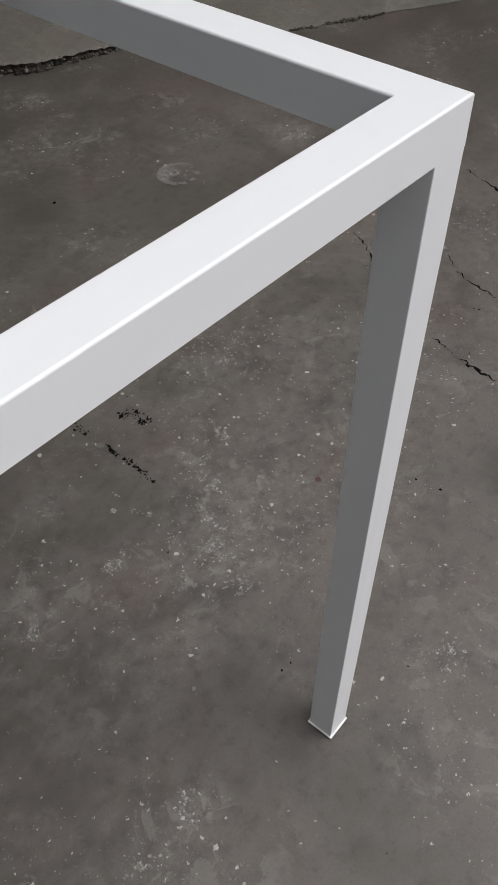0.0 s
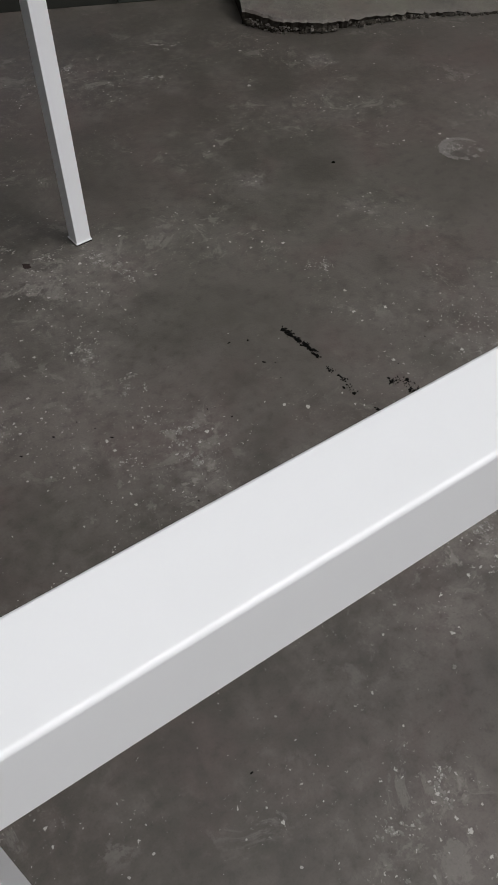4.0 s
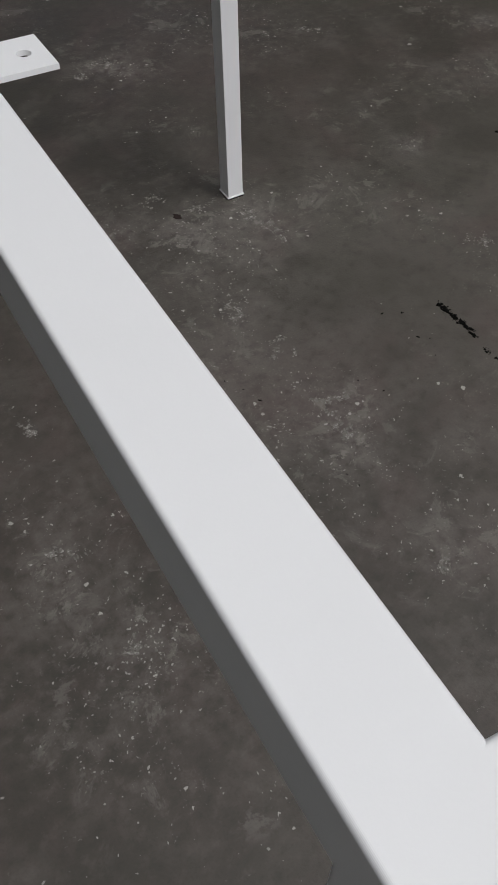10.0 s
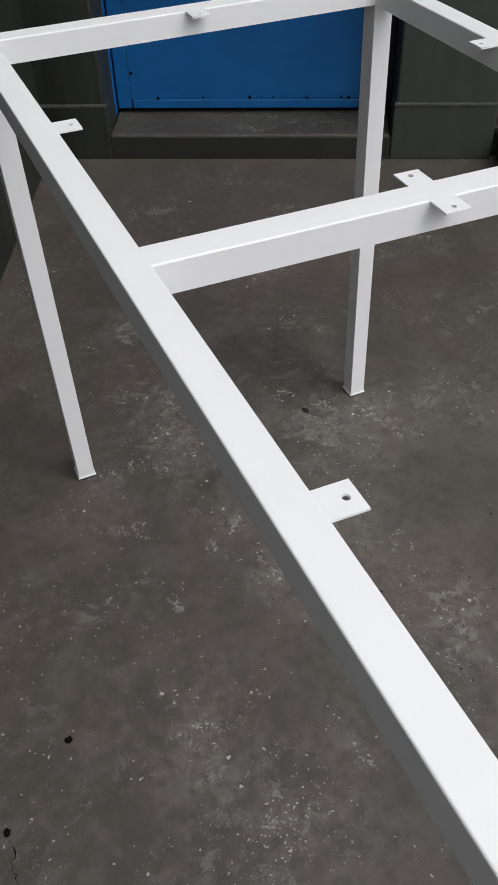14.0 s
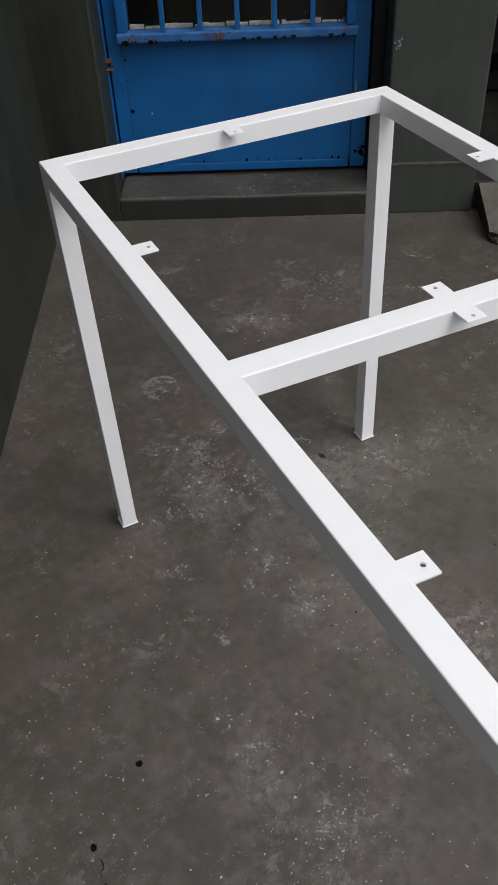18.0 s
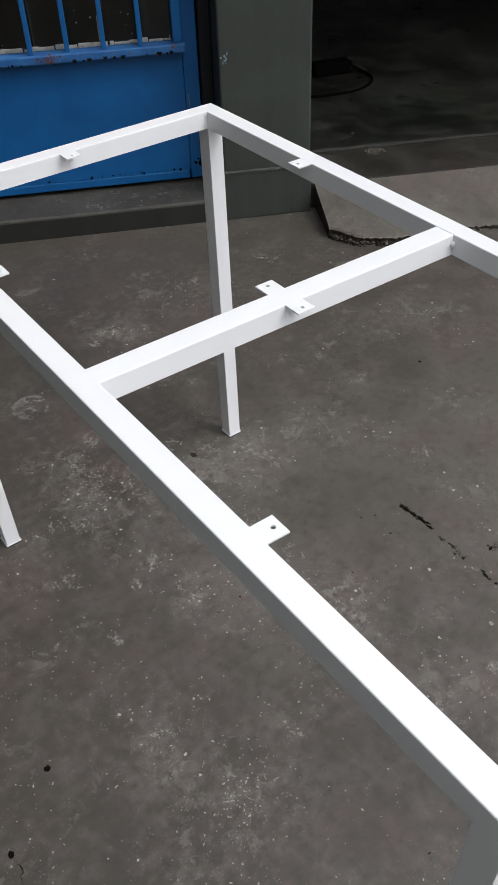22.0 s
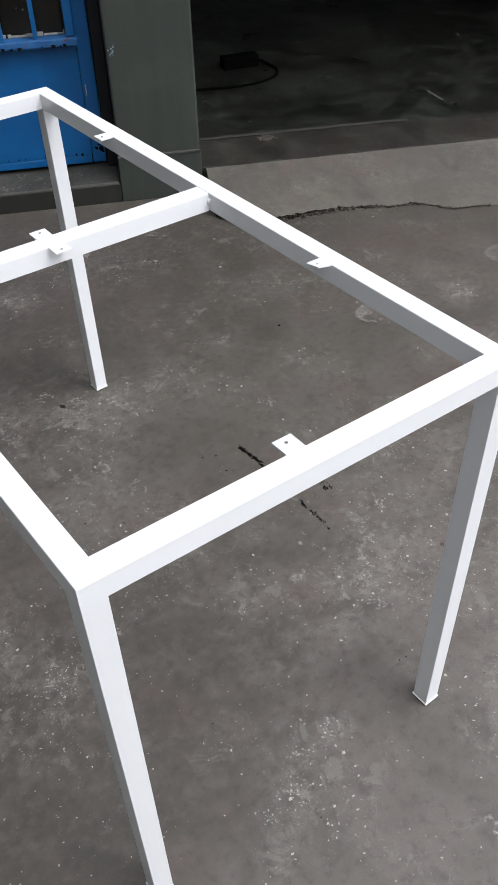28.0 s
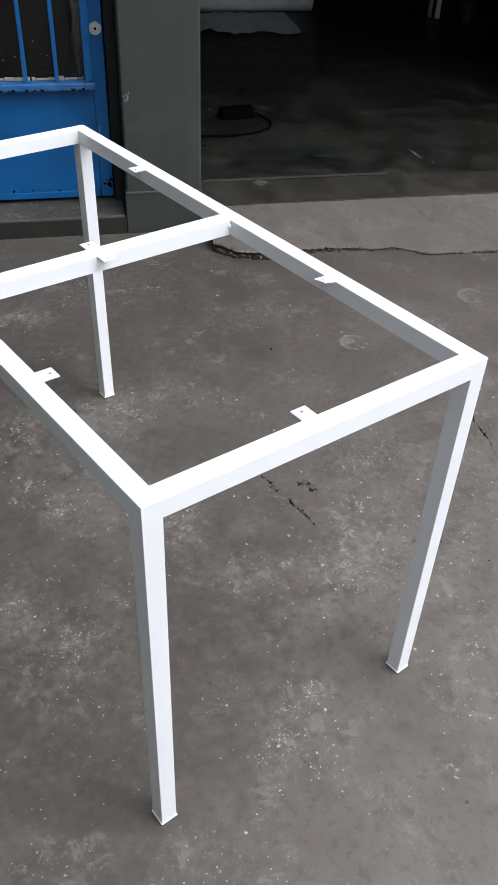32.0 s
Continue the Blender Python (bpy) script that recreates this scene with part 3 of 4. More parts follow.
def plaster_lip(u0, u1, z, seed):
    """A ragged ridge of plaster along the top of a plinth."""
    bm = bmesh.new()
    rows = []
    steps = 48
    for k in range(steps + 1):
        u = u0 + (u1 - u0) * k / steps
        wave = noise.noise((u * 30, seed, 1.0)) + 0.6 * noise.noise((u * 90, seed, 4.0))
        out, rise = 0.0065 + 0.0028 * wave, 0.0045 + 0.0022 * noise.noise((u * 45, seed, 8.0))
        rows.append([bm.verts.new(q) for q in ((u, FACADE + 0.002, z - 0.003), (u, FACADE - out, z - 0.002), (u, FACADE - out * 0.9, z + rise * 0.5),
                                               (u, FACADE - 0.3 * out, z + rise), (u, FACADE + 0.002, z + rise))])
    for a, b in zip(rows, rows[1:]):
        for q in range(4):
            bm.faces.new((a[q], b[q], b[q + 1], a[q + 1]))
    bm.faces.new(rows[0])
    bm.faces.new(rows[-1][::-1])
    bmesh.ops.recalc_face_normals(bm, faces=bm.faces)
    return bm


built("trim_pillar_line", plaster_lip(0.093, 0.354, 0.1482, 2.0), PALE_LINE, "ragged plaster lip along the top of the plinth, its highlight put into the colour", "trim")
built("trim_pier_line", plaster_lip(-0.829, -0.655, 0.1462, 5.0), PALE_LINE, "ragged plaster lip along the top of the plinth, its highlight put into the colour", "trim")
built("ceiling", box(-1.05, 3.9, FACADE, 6.8, 2.71, 2.85), ROOM, "plain ceiling of the garage, coloured near black to keep the room dark", "ceiling")
built("garage_floor", box(0.3535, 3.69, FACADE + 0.012, 6.59, 0.004, 0.08), INSIDE, "concrete floor inside the garage, coloured near black for the dark indoors", "floor")
built("garage_floor", box(-0.849, 0.3525, FACADE + 0.31, 6.59, 0.004, 0.08), INSIDE, "concrete floor behind the door, coloured near black for the dark indoors", "floor")
built("threshold_slab", box(0.356, 3.68, FACADE + 0.013, 2.3915, 0.07, 0.0815, 0.002), SILL, "brown worn concrete strip at the garage entrance, darkened for the shade there", "threshold")
built("threshold_line", box(0.358, 1.117, 2.392, 2.412, 0.0815, 0.0840, 0.001), THRESHOLD, "pale worn strip across the garage floor", "threshold")

# ---- apron: a sloping slab in front of the garage, its front edge broken ----
def apron_line(u):
    """How far the front edge stands from the origin, along the way into the building."""
    table_u = (0.376, 0.44, 0.525, 0.65, 0.753, 1.0, 1.11, 1.373, 2.0, 3.6)
    table_n = (1.985, 1.930, 1.919, 1.932, 1.950, 1.940, 1.880, 1.877, 1.86, 1.82)
    return float(np.interp(u, table_u, table_n))


def apron_front(u):
    """The same line, broken."""
    return apron_line(u) + 0.009 * noise.noise((u * 17, 0.3, 0)) + 0.006 * noise.noise((u * 60, 1.7, 0)) + 0.005 * noise.noise((u * 140, 4.1, 0))


def apron_rise(u):
    return float(np.interp(u, (0.36, 0.6, 0.8, 1.0, 1.12, 1.5, 3.6), (0.034, 0.023, 0.011, 0.0065, 0.0045, 0.0025, 0.002)))


def apron():
    bm = bmesh.new()
    us = [0.370 + 0.006 * i for i in range(180)] + [1.45 + 0.05 * i for i in range(44)]
    rows = []
    for u in us:
        near, rise = apron_front(u), apron_rise(u)
        if u < 0.42:
            near = max(near, 1.99 - (u - 0.370) * 1.2)
        left = 0.004 * noise.noise((u * 40, 5.0, 0))
        under = 0.010 + 0.012 * noise.noise((u * 25, 8.0, 0))
        start = max(apron_line(u), near - 0.02)

        def height(n):
            return rise + (0.08 - rise) * (n - start) / (FACADE + 0.010 - start)

        line = [(u, near + under, -0.01), (u + left, near + 0.6 * under, rise * 0.5), (u + left, near, height(near) * 0.88), (u + left, near + 0.006, height(near + 0.006))]
        for k in range(1, 9):
            n = start + 0.03 + (FACADE + 0.010 - start - 0.03) * (k - 1) / 7
            line.append((u, n, height(n) + 0.0008 * noise.noise((u * 6, n * 6, 2))))
        rows.append([bm.verts.new(p) for p in line])
    for a, b in zip(rows, rows[1:]):
        for i in range(len(a) - 1):
            # upright faces take the darker crumb colour in place of their shade
            side = bm.faces.new((a[i], b[i], b[i + 1], a[i + 1]))
            side.material_index = 1 if i < 2 else 0
    foot = [bm.verts.new((us[0] + 0.004, v.co.y, -0.01)) for v in rows[0][3:]]
    line = [rows[0][0], *foot]
    for i in range(len(foot) - 1):
        bm.faces.new((foot[i], rows[0][i + 3], rows[0][i + 4], foot[i + 1])).material_index = 1
    bm.faces.new((rows[0][0], rows[0][1], rows[0][2], rows[0][3], foot[0])).material_index = 1
    bmesh.ops.recalc_face_normals(bm, faces=bm.faces)
    return bm


built("apron", apron(), RAMP, "sloping pale concrete apron with a broken front edge before the garage", "ramp").data.materials.append(CRUMB)


def rubble(seed, place, count, size, thick, squash=1.0, stretch=1.1):
    """Many small broken bits, joined: place(k) gives the foot of each."""
    rng = random.Random(seed)
    verts, faces = [], []
    for _ in range(count):
        spot = place(rng)
        if spot is None:
            continue
        x, y, z = spot
        r, turn = size * (0.35 + rng.random() ** 2.2 * 1.3), rng.random() * 6.28
        sides, long = rng.choice((4, 5, 5, 6)), 1 + rng.random() * stretch
        base = len(verts)
        h = thick * (0.4 + rng.random())
        for ring, (w, up) in enumerate(((1.0, 0.0), (0.72, h))):
            for k in range(sides):
                a = 6.2832 * k / sides
                q = r * w * (0.7 + 0.6 * rng.random())
                dx, dy = q * long * math.cos(a), q * squash * math.sin(a)
                verts.append((x + dx * math.cos(turn) - dy * math.sin(turn), y + dx * math.sin(turn) + dy * math.cos(turn), z + up))
        faces.append([base + sides + k for k in range(sides)])
        for k in range(sides):
            faces.append([base + k, base + (k + 1) % sides, base + sides + (k + 1) % sides, base + sides + k])
    me = bpy.data.meshes.new("bits")
    me.from_pydata(verts, [], faces)
    return me


def scatter(name, me, material_, label, category, m=None):
    me.materials.append(material_)
    ob = new(name, me)
    if m is not None:
        ob.matrix_basis = m
    return tagged(ob, label, category, kind="stuff")


def along_edge(rng):
    u = 0.38 + 1.05 * rng.random() ** 1.5
    if noise.noise((u * 14, 2.0, 7.0)) < -0.12:
        return None
    return (u, apron_front(u) - 0.002 + 0.012 * rng.random(), rng.random() * apron_rise(u) * 0.35)


scatter("edge_rubble", rubble(3, along_edge, 2200, 0.0030, 0.0032), CRUMB, "dark crumbled concrete along the broken edge of the apron", "rubble", SITE)

def broken_lip(rng):
    u = 0.375 + 0.95 * rng.random() ** 1.3
    if noise.noise((u * 31, 6.0, 1.0)) < -0.05:
        return None
    return (u, apron_front(u) - 0.006 + 0.014 * rng.random(), rng.random() * apron_rise(u) * 0.5)


scatter("edge_crumbs", rubble(4, broken_lip, 420, 0.0026, 0.003), RAMP, "pale crumbs broken from the edge of the apron", "rubble", SITE)

# ---- door step ----
built("door_step", box(-0.656, 0.091, FACADE + 0.002, DOOR_FACE + 0.06, 0.0, 0.067, 0.010, 3), STEP, "low concrete door step, worn pale on top", "step")
built("door_step_riser", box(-0.652, 0.090, FACADE - 0.003, FACADE + 0.002, 0.0, 0.0605, 0.001), RISER, "dark painted front of the door step", "step")

# ---- blue door ----
def blue_door():
    door = thing("door_1", SITE)
    tagged(door, "blue enamelled steel door with a barred window, chipped and rusting", "door", kind="structure")
    f, top = DOOR_FACE, 1.80
    part("door_frame", box(-0.682, -0.655, f - 0.03, f + 0.05, 0.068, top + 0.05, 0.003), BLUE, door)
    # right jamb, widened over the reveal and coloured as its shade
    part("door_frame", box(0.062, 0.0955, f - 0.03, f + 0.05, 0.068, top + 0.05, 0.003), JAMB, door, "jamb of the door frame, its blue-black standing for the shaded reveal")
    part("door_frame", box(-0.655, 0.062, f - 0.03, f + 0.05, top + 0.012, top + 0.05, 0.003), BLUE, door)
    # leaf: stiles, rails and a flat panel with a folded border
    part("stile", box(-0.651, -0.6135, f - 0.012, f + 0.03, 0.080, top, 0.003), BLUE, door)
    part("stile", box(0.0145, 0.0575, f - 0.012, f + 0.03, 0.080, top, 0.003), BLUE, door)
    part("bottom_rail", box(-0.6100, 0.0110, f - 0.012, f + 0.03, 0.080, 0.1055, 0.003), BLUE, door)
    part("top_rail", box(-0.6105, 0.0115, f - 0.012, f + 0.03, top - 0.07, top, 0.003), BLUE, door)
    bm = bmesh.new()
    nx, nz = 28, 16
    grid = [[bm.verts.new((-0.6122 + 0.6255 * i / nx, f - 0.010 + 0.0035 * noise.noise((i * 0.21, k * 0.33, 4.0)), 0.1068 + 0.3435 * k / nz))
             for k in range(nz + 1)] for i in range(nx + 1)]
    for i in range(nx):
        for k in range(nz):
            bm.faces.new((grid[i][k], grid[i + 1][k], grid[i + 1][k + 1], grid[i][k + 1]))
    panel = part("panel", bm, BLUE, door, "dented blue sheet-steel panel", smooth=True)
    part("panel_backing", box(-0.6105, 0.0115, f + 0.010, f + 0.028, 0.1085, 0.450), TAR, door)
    # window
    part("window_sill", box(-0.618, 0.022, f - 0.052, f - 0.008, 0.463, 0.487, 0.004), RUSTY, door, "window sill of the door, blue paint rusted through")
    part("lower_bead", box(-0.6105, 0.0115, f - 0.016, f + 0.028, 0.4515, 0.4625, 0.002), BLUE, door)
    part("window_frame", box(-0.614, -0.588, f - 0.040, f + 0.026, 0.488, top - 0.072, 0.003), BLUE, door)
    part("window_frame", box(-0.010, 0.016, f - 0.040, f + 0.026, 0.488, top - 0.072, 0.003), BLUE, door)
    bars = [-0.588, -0.493, -0.394, -0.296, -0.198, -0.099, -0.010]
    for u in bars[1:-1]:
        part("window_bar", box(u - 0.0065, u + 0.0065, f - 0.044, f - 0.028, 0.4875, top - 0.073, 0.002), BLUE, door)
    chips = random.Random(78)
    for k, (a, b) in enumerate(zip(bars, bars[1:])):
        a, b = a + (0.001 if k == 0 else 0.0005), b - (0.001 if k == 5 else 0.0005)
        pane = part("pane", box(a, b, f - 0.006, f - 0.002, 0.4885, top - 0.074), GLASS, door, "dusty dark window pane")
        pane.visible_shadow = False
        at = a + 0.003
        while at < b - 0.006:
            end = min(b - 0.003, at + chips.uniform(0.008, 0.045))
            part("putty", box(at, end, f - 0.015 + 0.004 * chips.random(), f - 0.0065, 0.4875, 0.4930 + 0.007 * chips.random(), 0.0015), PUTTY, door, "chipped pale putty")
            at = end + chips.uniform(-0.004, 0.006)
    # lock disc and hinge
    disc = rod((0.0345, f - 0.012, 0.645), (0.0345, f - 0.018, 0.645), 0.0205, 0.019, 24)
    lock = part("lock", disc, LOCK, door, "round steel lock plate")
    part("keyhole", rod((0.0345, f - 0.017, 0.645), (0.0345, f - 0.019, 0.645), 0.0045, None, 10), BLACK, lock)
    for z in (0.388, 0.410):
        part("hinge", box(-0.668, -0.640, f - 0.036, f - 0.0125, z, z + 0.006, 0.001), RUST, door, "rusted hinge leaf")
    part("paint_chip", rod((-0.604, f - 0.0150, 0.268), (-0.604, f - 0.0105, 0.268), 0.006, 0.004, 7), TAR, panel)
    part("paint_chip", rod((-0.550, f - 0.0150, 0.259), (-0.550, f - 0.0105, 0.259), 0.003, 0.002, 6), PUTTY, panel)
    rng = random.Random(77)
    for k in range(15):
        u, z = rng.uniform(-0.57, -0.02), 0.505 + 0.16 * rng.random() ** 1.5
        part("pane_speck", rod((u, f - 0.0075, z), (u, f - 0.0058, z), 0.0012 + 0.002 * rng.random() ** 2, 0.001, 6), PUTTY, door, "white paint speck on the glass")
    for k in range(26):
        u, r = rng.uniform(-0.60, 0.0), 0.002 + 0.006 * rng.random() ** 2
        part("rust_chip", rod((u, f - 0.0535, 0.4655 + r * rng.random()), (u, f - 0.0505, 0.4665), r, r * 0.8, rng.choice((5, 6, 7))), TAR, door, "dark chip in the paint")
    for k in range(16):
        edge = rng.choice((0, 1, 1))
        u, z = (-0.607 + 0.004 * rng.random(), rng.uniform(0.13, 0.43)) if edge == 0 else (rng.uniform(-0.59, 0.0), 0.110 + 0.005 * rng.random())
        r = 0.0015 + 0.003 * rng.random() ** 2
        part("paint_chip", rod((u, f - 0.0150, z), (u, f - 0.0095, z), r, r * 0.7, rng.choice((5, 6, 7))), TAR, panel)
    for k in range(52):
        u, z, r = rng.gauss(-0.345, 0.022) if k < 34 else rng.gauss(-0.575, 0.030), rng.uniform(0.4655, 0.4845), 0.0015 + 0.003 * rng.random() ** 2
        part("rust_patch", rod((u, f - 0.0532, z), (u, f - 0.0510, z), r, r * 0.8, rng.choice((5, 6, 7))), RUST, door, "orange rust showing through the paint")
    for k in range(16):
        u, z, r = rng.gauss(0.045, 0.007), rng.gauss(0.135, 0.010), 0.002 + 0.004 * rng.random()
        part("scorch", rod((u, f - 0.0135, z), (u, f - 0.0115, z), r, r * 0.8, rng.choice((5, 6, 7))), TAR, door, "black scorch mark on the stile")
    part("paint_drip", box(-0.2075, -0.2057, f - 0.0072, f - 0.0058, 0.50, 0.565, 0.0004), PUTTY, door, "white paint drip on the glass")
    part("paint_run", box(0.0225, 0.0255, f - 0.0145, f - 0.0115, 0.30, 0.335, 0.001), PUTTY, door, "dried white paint run")
    return door


blue_door()

# ---- white table frame ----
# Corners of the top, outside, from near left round to far left; and each foot's corner that lies near left.
TOP = [Vector(p) for p in ((0.0023, 0.0052, 0.7336), (0.5720, -0.0122, 0.7273), (0.5629, 1.1382, 0.7278), (-0.0045, 1.1444, 0.7329))]
FEET = [Vector(p) for p in ((0.0105, 0.0171, 0.0), (0.5415, -0.0021, 0.0), (0.5401, 1.1077, 0.0), (0.0055, 1.1164, 0.0))]
WIDE, LONG, TUBE, DEEP, LEG, CROSS = 0.5695, 1.1395, 0.0286, 0.0287, 0.0280, 0.0306
CROSS_AT, LEG_DEEP = 0.5642, 0.0287


def on_top(x, y, drop=0.0):
    u, v = x / WIDE, y / LONG
    p = TOP[0] * (1 - u) * (1 - v) + TOP[1] * u * (1 - v) + TOP[2] * u * v + TOP[3] * (1 - u) * v
    return p - Vector((0, 0, drop))


def tube(ends, drop=DEEP, bevel=0.0016):
    """A rail from four plan corners, given in order round its top; its long edges are rounded."""
    tops = [on_top(*e) for e in ends]
    lows = [on_top(*e, drop) for e in ends]
    along = (tops[1] - tops[0]).normalized()
    middle = sum((p.z for p in tops + lows), 0.0) / 8
    return solid(lows + tops, BOX_FACES, bevel, lambda e: abs((e.verts[0].co - e.verts[1].co).normalized().dot(along)) > 0.97
                 and e.verts[0].co.z + e.verts[1].co.z > 2 * middle, 8)


def tab(x, y, out_x, out_y, lift=0.0):
    """A flat lug with a screw hole, flush with the top of the rail that it is welded to."""
    bm = bmesh.new()
    half, reach, hole_r, thick = 0.0122, 0.0236, 0.0026, 0.002
    side = Vector((-out_y, out_x))
    outline = []
    steps = 20
    for k in range(steps):
        a = 6.2832 * (k + 0.5) / steps
        c, s = math.cos(a), math.sin(a)
        far = min(half / max(abs(s), 1e-6), (reach - 0.0155 if c > 0 else 0.0170) / max(abs(c), 1e-6))
        outline.append((c, s, far))
    corners = [(reach - 0.0155, half), (reach - 0.0155, -half), (-0.0170, half), (-0.0170, -half)]
    angles = sorted([math.atan2(s, c) % 6.2832 for c, s, _ in outline] + [math.atan2(v, u) % 6.2832 for u, v in corners])
    loops = [[], [], [], []]
    for a in angles:
        c, s = math.cos(a), math.sin(a)
        far = min(half / max(abs(s), 1e-6), (reach - 0.0155 if c > 0 else 0.0170) / max(abs(c), 1e-6))
        for r, drop, loop in ((far, 0.0002, 0), (hole_r, 0.0002, 1), (far, 0.0002 + thick, 2), (hole_r, 0.0002 + thick, 3)):
            px = x + out_x * (0.0155 + r * c) + side.x * r * s
            py = y + out_y * (0.0155 + r * c) + side.y * r * s
            loops[loop].append(bm.verts.new(on_top(px, py, drop - lift * max(0.0, 0.0155 + r * c) / reach * (0.5 + 0.5 * r * s / half))))
    n = len(angles)
    for k in range(n):
        j = (k + 1) % n
        for a, b in ((0, 1), (1, 3), (3, 2), (2, 0)):
            bm.faces.new((loops[a][k], loops[a][j], loops[b][j], loops[b][k]))
    bmesh.ops.recalc_face_normals(bm, faces=bm.faces)
    return bm


def table_frame():
    frame_ = thing("table_frame")
    tagged(frame_, "white powder-coated square-tube steel table frame without a top", "table frame")
    t, w, l = TUBE, WIDE, LONG
    mitres = {"near_rail": [(0, 0), (w, 0), (w - t, t), (t, t)], "right_rail": [(w, 0), (w, l), (w - t, l - t), (w - t, t)],
              "far_rail": [(w, l), (0, l), (t, l - t), (w - t, l - t)], "left_rail": [(0, l), (0, 0), (t, t), (t, l - t)]}
    for name, ends in mitres.items():
        part(name, tube(ends), WHITE, frame_)
    y0, y1 = CROSS_AT, CROSS_AT + CROSS
    cross = part("cross_rail", tube([(t - 0.0016, y0), (w - t - 0.0014, y0), (w - t - 0.0014, y1), (t - 0.0016, y1)]), WHITE, frame_)
    blob = bmesh.new()
    bmesh.ops.create_icosphere(blob, subdivisions=2, radius=0.004, matrix=Matrix.Translation(on_top(w - t - 0.002, y0 - 0.001, 0.013)) @ Matrix.Diagonal((0.8, 0.8, 1.5, 1)))
    part("weld_bead", blob, WHITE, cross, "painted weld bead", smooth=True)
    # legs: head under the rail corner, foot where it stands
    heads = [(0, 0), (w - LEG, 0), (w - LEG, l - LEG_DEEP), (0, l - LEG_DEEP)]
    for (hx, hy), foot in zip(heads, FEET):
        ring = [(0, 0), (LEG, 0), (LEG, LEG_DEEP), (0, LEG_DEEP)]
        lows = [foot + Vector((a, b, 0.0045)) for a, b in ring]
        highs = [on_top(hx + a, hy + b, DEEP) for a, b in ring]
        leg = part("leg", solid(lows + highs, BOX_FACES, 0.0006, lambda e: abs((e.verts[0].co - e.verts[1].co).normalized().z) > 0.9, 3), WHITE, frame_)
        e = 0.0018
        part("foot_plate", box(foot.x - e, foot.x + LEG + e, foot.y - e, foot.y + LEG_DEEP + e, 0.0021, 0.0045, 0.0006), WHITE, leg, "thin white foot plate")
        # black slip added to draw the contact shadow below the plate
        part("contact_shadow", box(foot.x - 0.001, foot.x + LEG + 0.001, foot.y - 0.001, foot.y + LEG_DEEP + 0.001, 0.0, 0.0020), BLACK, leg, "thin black slip standing for the contact shadow under the foot")
    lugs = [(t, 0.296, 1, 0), (t, 0.841, 1, 0), (w - t, 0.2997, -1, 0), (w - t, 0.8561, -1, 0), (0.2655, t, 0, 1), (0.2805, l - t, 0, -1),
            (0.2795, y1, 0, 1), (0.2815, y0, 0, -1)]
    for x, y, ox, oy in lugs:
        bent = 0.0050 if (x, y) == (w - t, 0.2997) else 0.0
        part("fixing_lug", tab(x, y, ox, oy, bent), WHITE, frame_, "white lug with one corner bent up" if bent else "flat white lug with a screw hole")
    return frame_


table_frame()

# ---- things in the garage ----
def power_brick():
    brick = thing("power_adapter", SITE @ pose(0.638, 3.085, 0.08, 0, 0, 8))
    tagged(brick, "black plastic power adapter lying on the garage floor", "adapter")
    part("case", box(-0.075, 0.075, -0.03, 0.03, 0.0, 0.045, 0.007, 3), BLACK, brick)
    pts = [(0.075, -0.005, 0.022), (0.105, -0.03, 0.010), (0.120, -0.11, 0.005), (0.06, -0.19, 0.005), (-0.07, -0.22, 0.005), (-0.22, -0.20, 0.005), (-0.5, -0.16, 0.005)]
    cu = bpy.data.curves.new("cable", "CURVE")
    cu.dimensions, cu.bevel_depth, cu.bevel_resolution = "3D", 0.0045, 2
    sp = cu.splines.new("BEZIER")
    sp.bezier_points.add(len(pts) - 1)
    for bp, p in zip(sp.bezier_points, pts):
        bp.co, bp.handle_left_type, bp.handle_right_type = p, "AUTO", "AUTO"
    cu.materials.append(BLACK)
    cable = new("cable", cu)
    cable.parent = brick
    plug = part("plug_tip", rod((0.074, -0.005, 0.024), (0.084, -0.008, 0.026), 0.003), STEEL, brick, "bright metal plug tip")


power_brick()


def sheet_roll():
    roll = thing("sheet_roll", SITE @ pose(0, 0, 0.08))
    tagged(roll, "roll of white sheet lying at the back of the garage", "roll")
    part("rolled_sheet", rod((0.30, 4.97, 0.075), (1.43, 4.97, 0.075), 0.075, None, 28), CLOTH, roll, smooth=True)
    bm = bmesh.new()
    nx, ny = 30, 10
    g = [[bm.verts.new((0.35 + 0.90 * i / nx + 0.02 * noise.noise((i, j, 3)), 4.90 - 0.58 * j / ny * (0.8 + 0.3 * noise.noise((i * 0.2, 0, 9))),
                        0.006 + 0.020 * abs(noise.noise((i * 0.35, j * 0.5, 1))))) for j in range(ny + 1)] for i in range(nx + 1)]
    for i in range(nx):
        for j in range(ny):
            bm.faces.new((g[i][j], g[i + 1][j], g[i + 1][j + 1], g[i][j + 1]))
    part("loose_end", bm, plain("grey_film", (0.31, 0.335, 0.34), 0.4, vary=0.15, scale=15), roll, "crumpled grey plastic film", smooth=True)


sheet_roll()


def orange_trolley():
    cart = thing("tool_trolley", SITE @ pose(2.035, 3.30, 0.08, 0, 0, -29))
    tagged(cart, "orange enamelled steel tool trolley on castors in the garage", "trolley")
    part("cabinet", box(0.0, 0.65, 0.0, 0.42, 0.075, 0.85, 0.008, 3), ORANGE, cart)
    for u in (0.022, 0.628):
        for n in (0.03, 0.39):
            wheel = part("castor", rod((u - 0.012, n, 0.032), (u + 0.012, n, 0.032), 0.032, None, 18), BLACK, cart)
            part("fork", box(u - 0.018, u + 0.018, n - 0.014, n + 0.014, 0.036, 0.076, 0.003), LOCK, wheel, "bright steel castor fork")


orange_trolley()


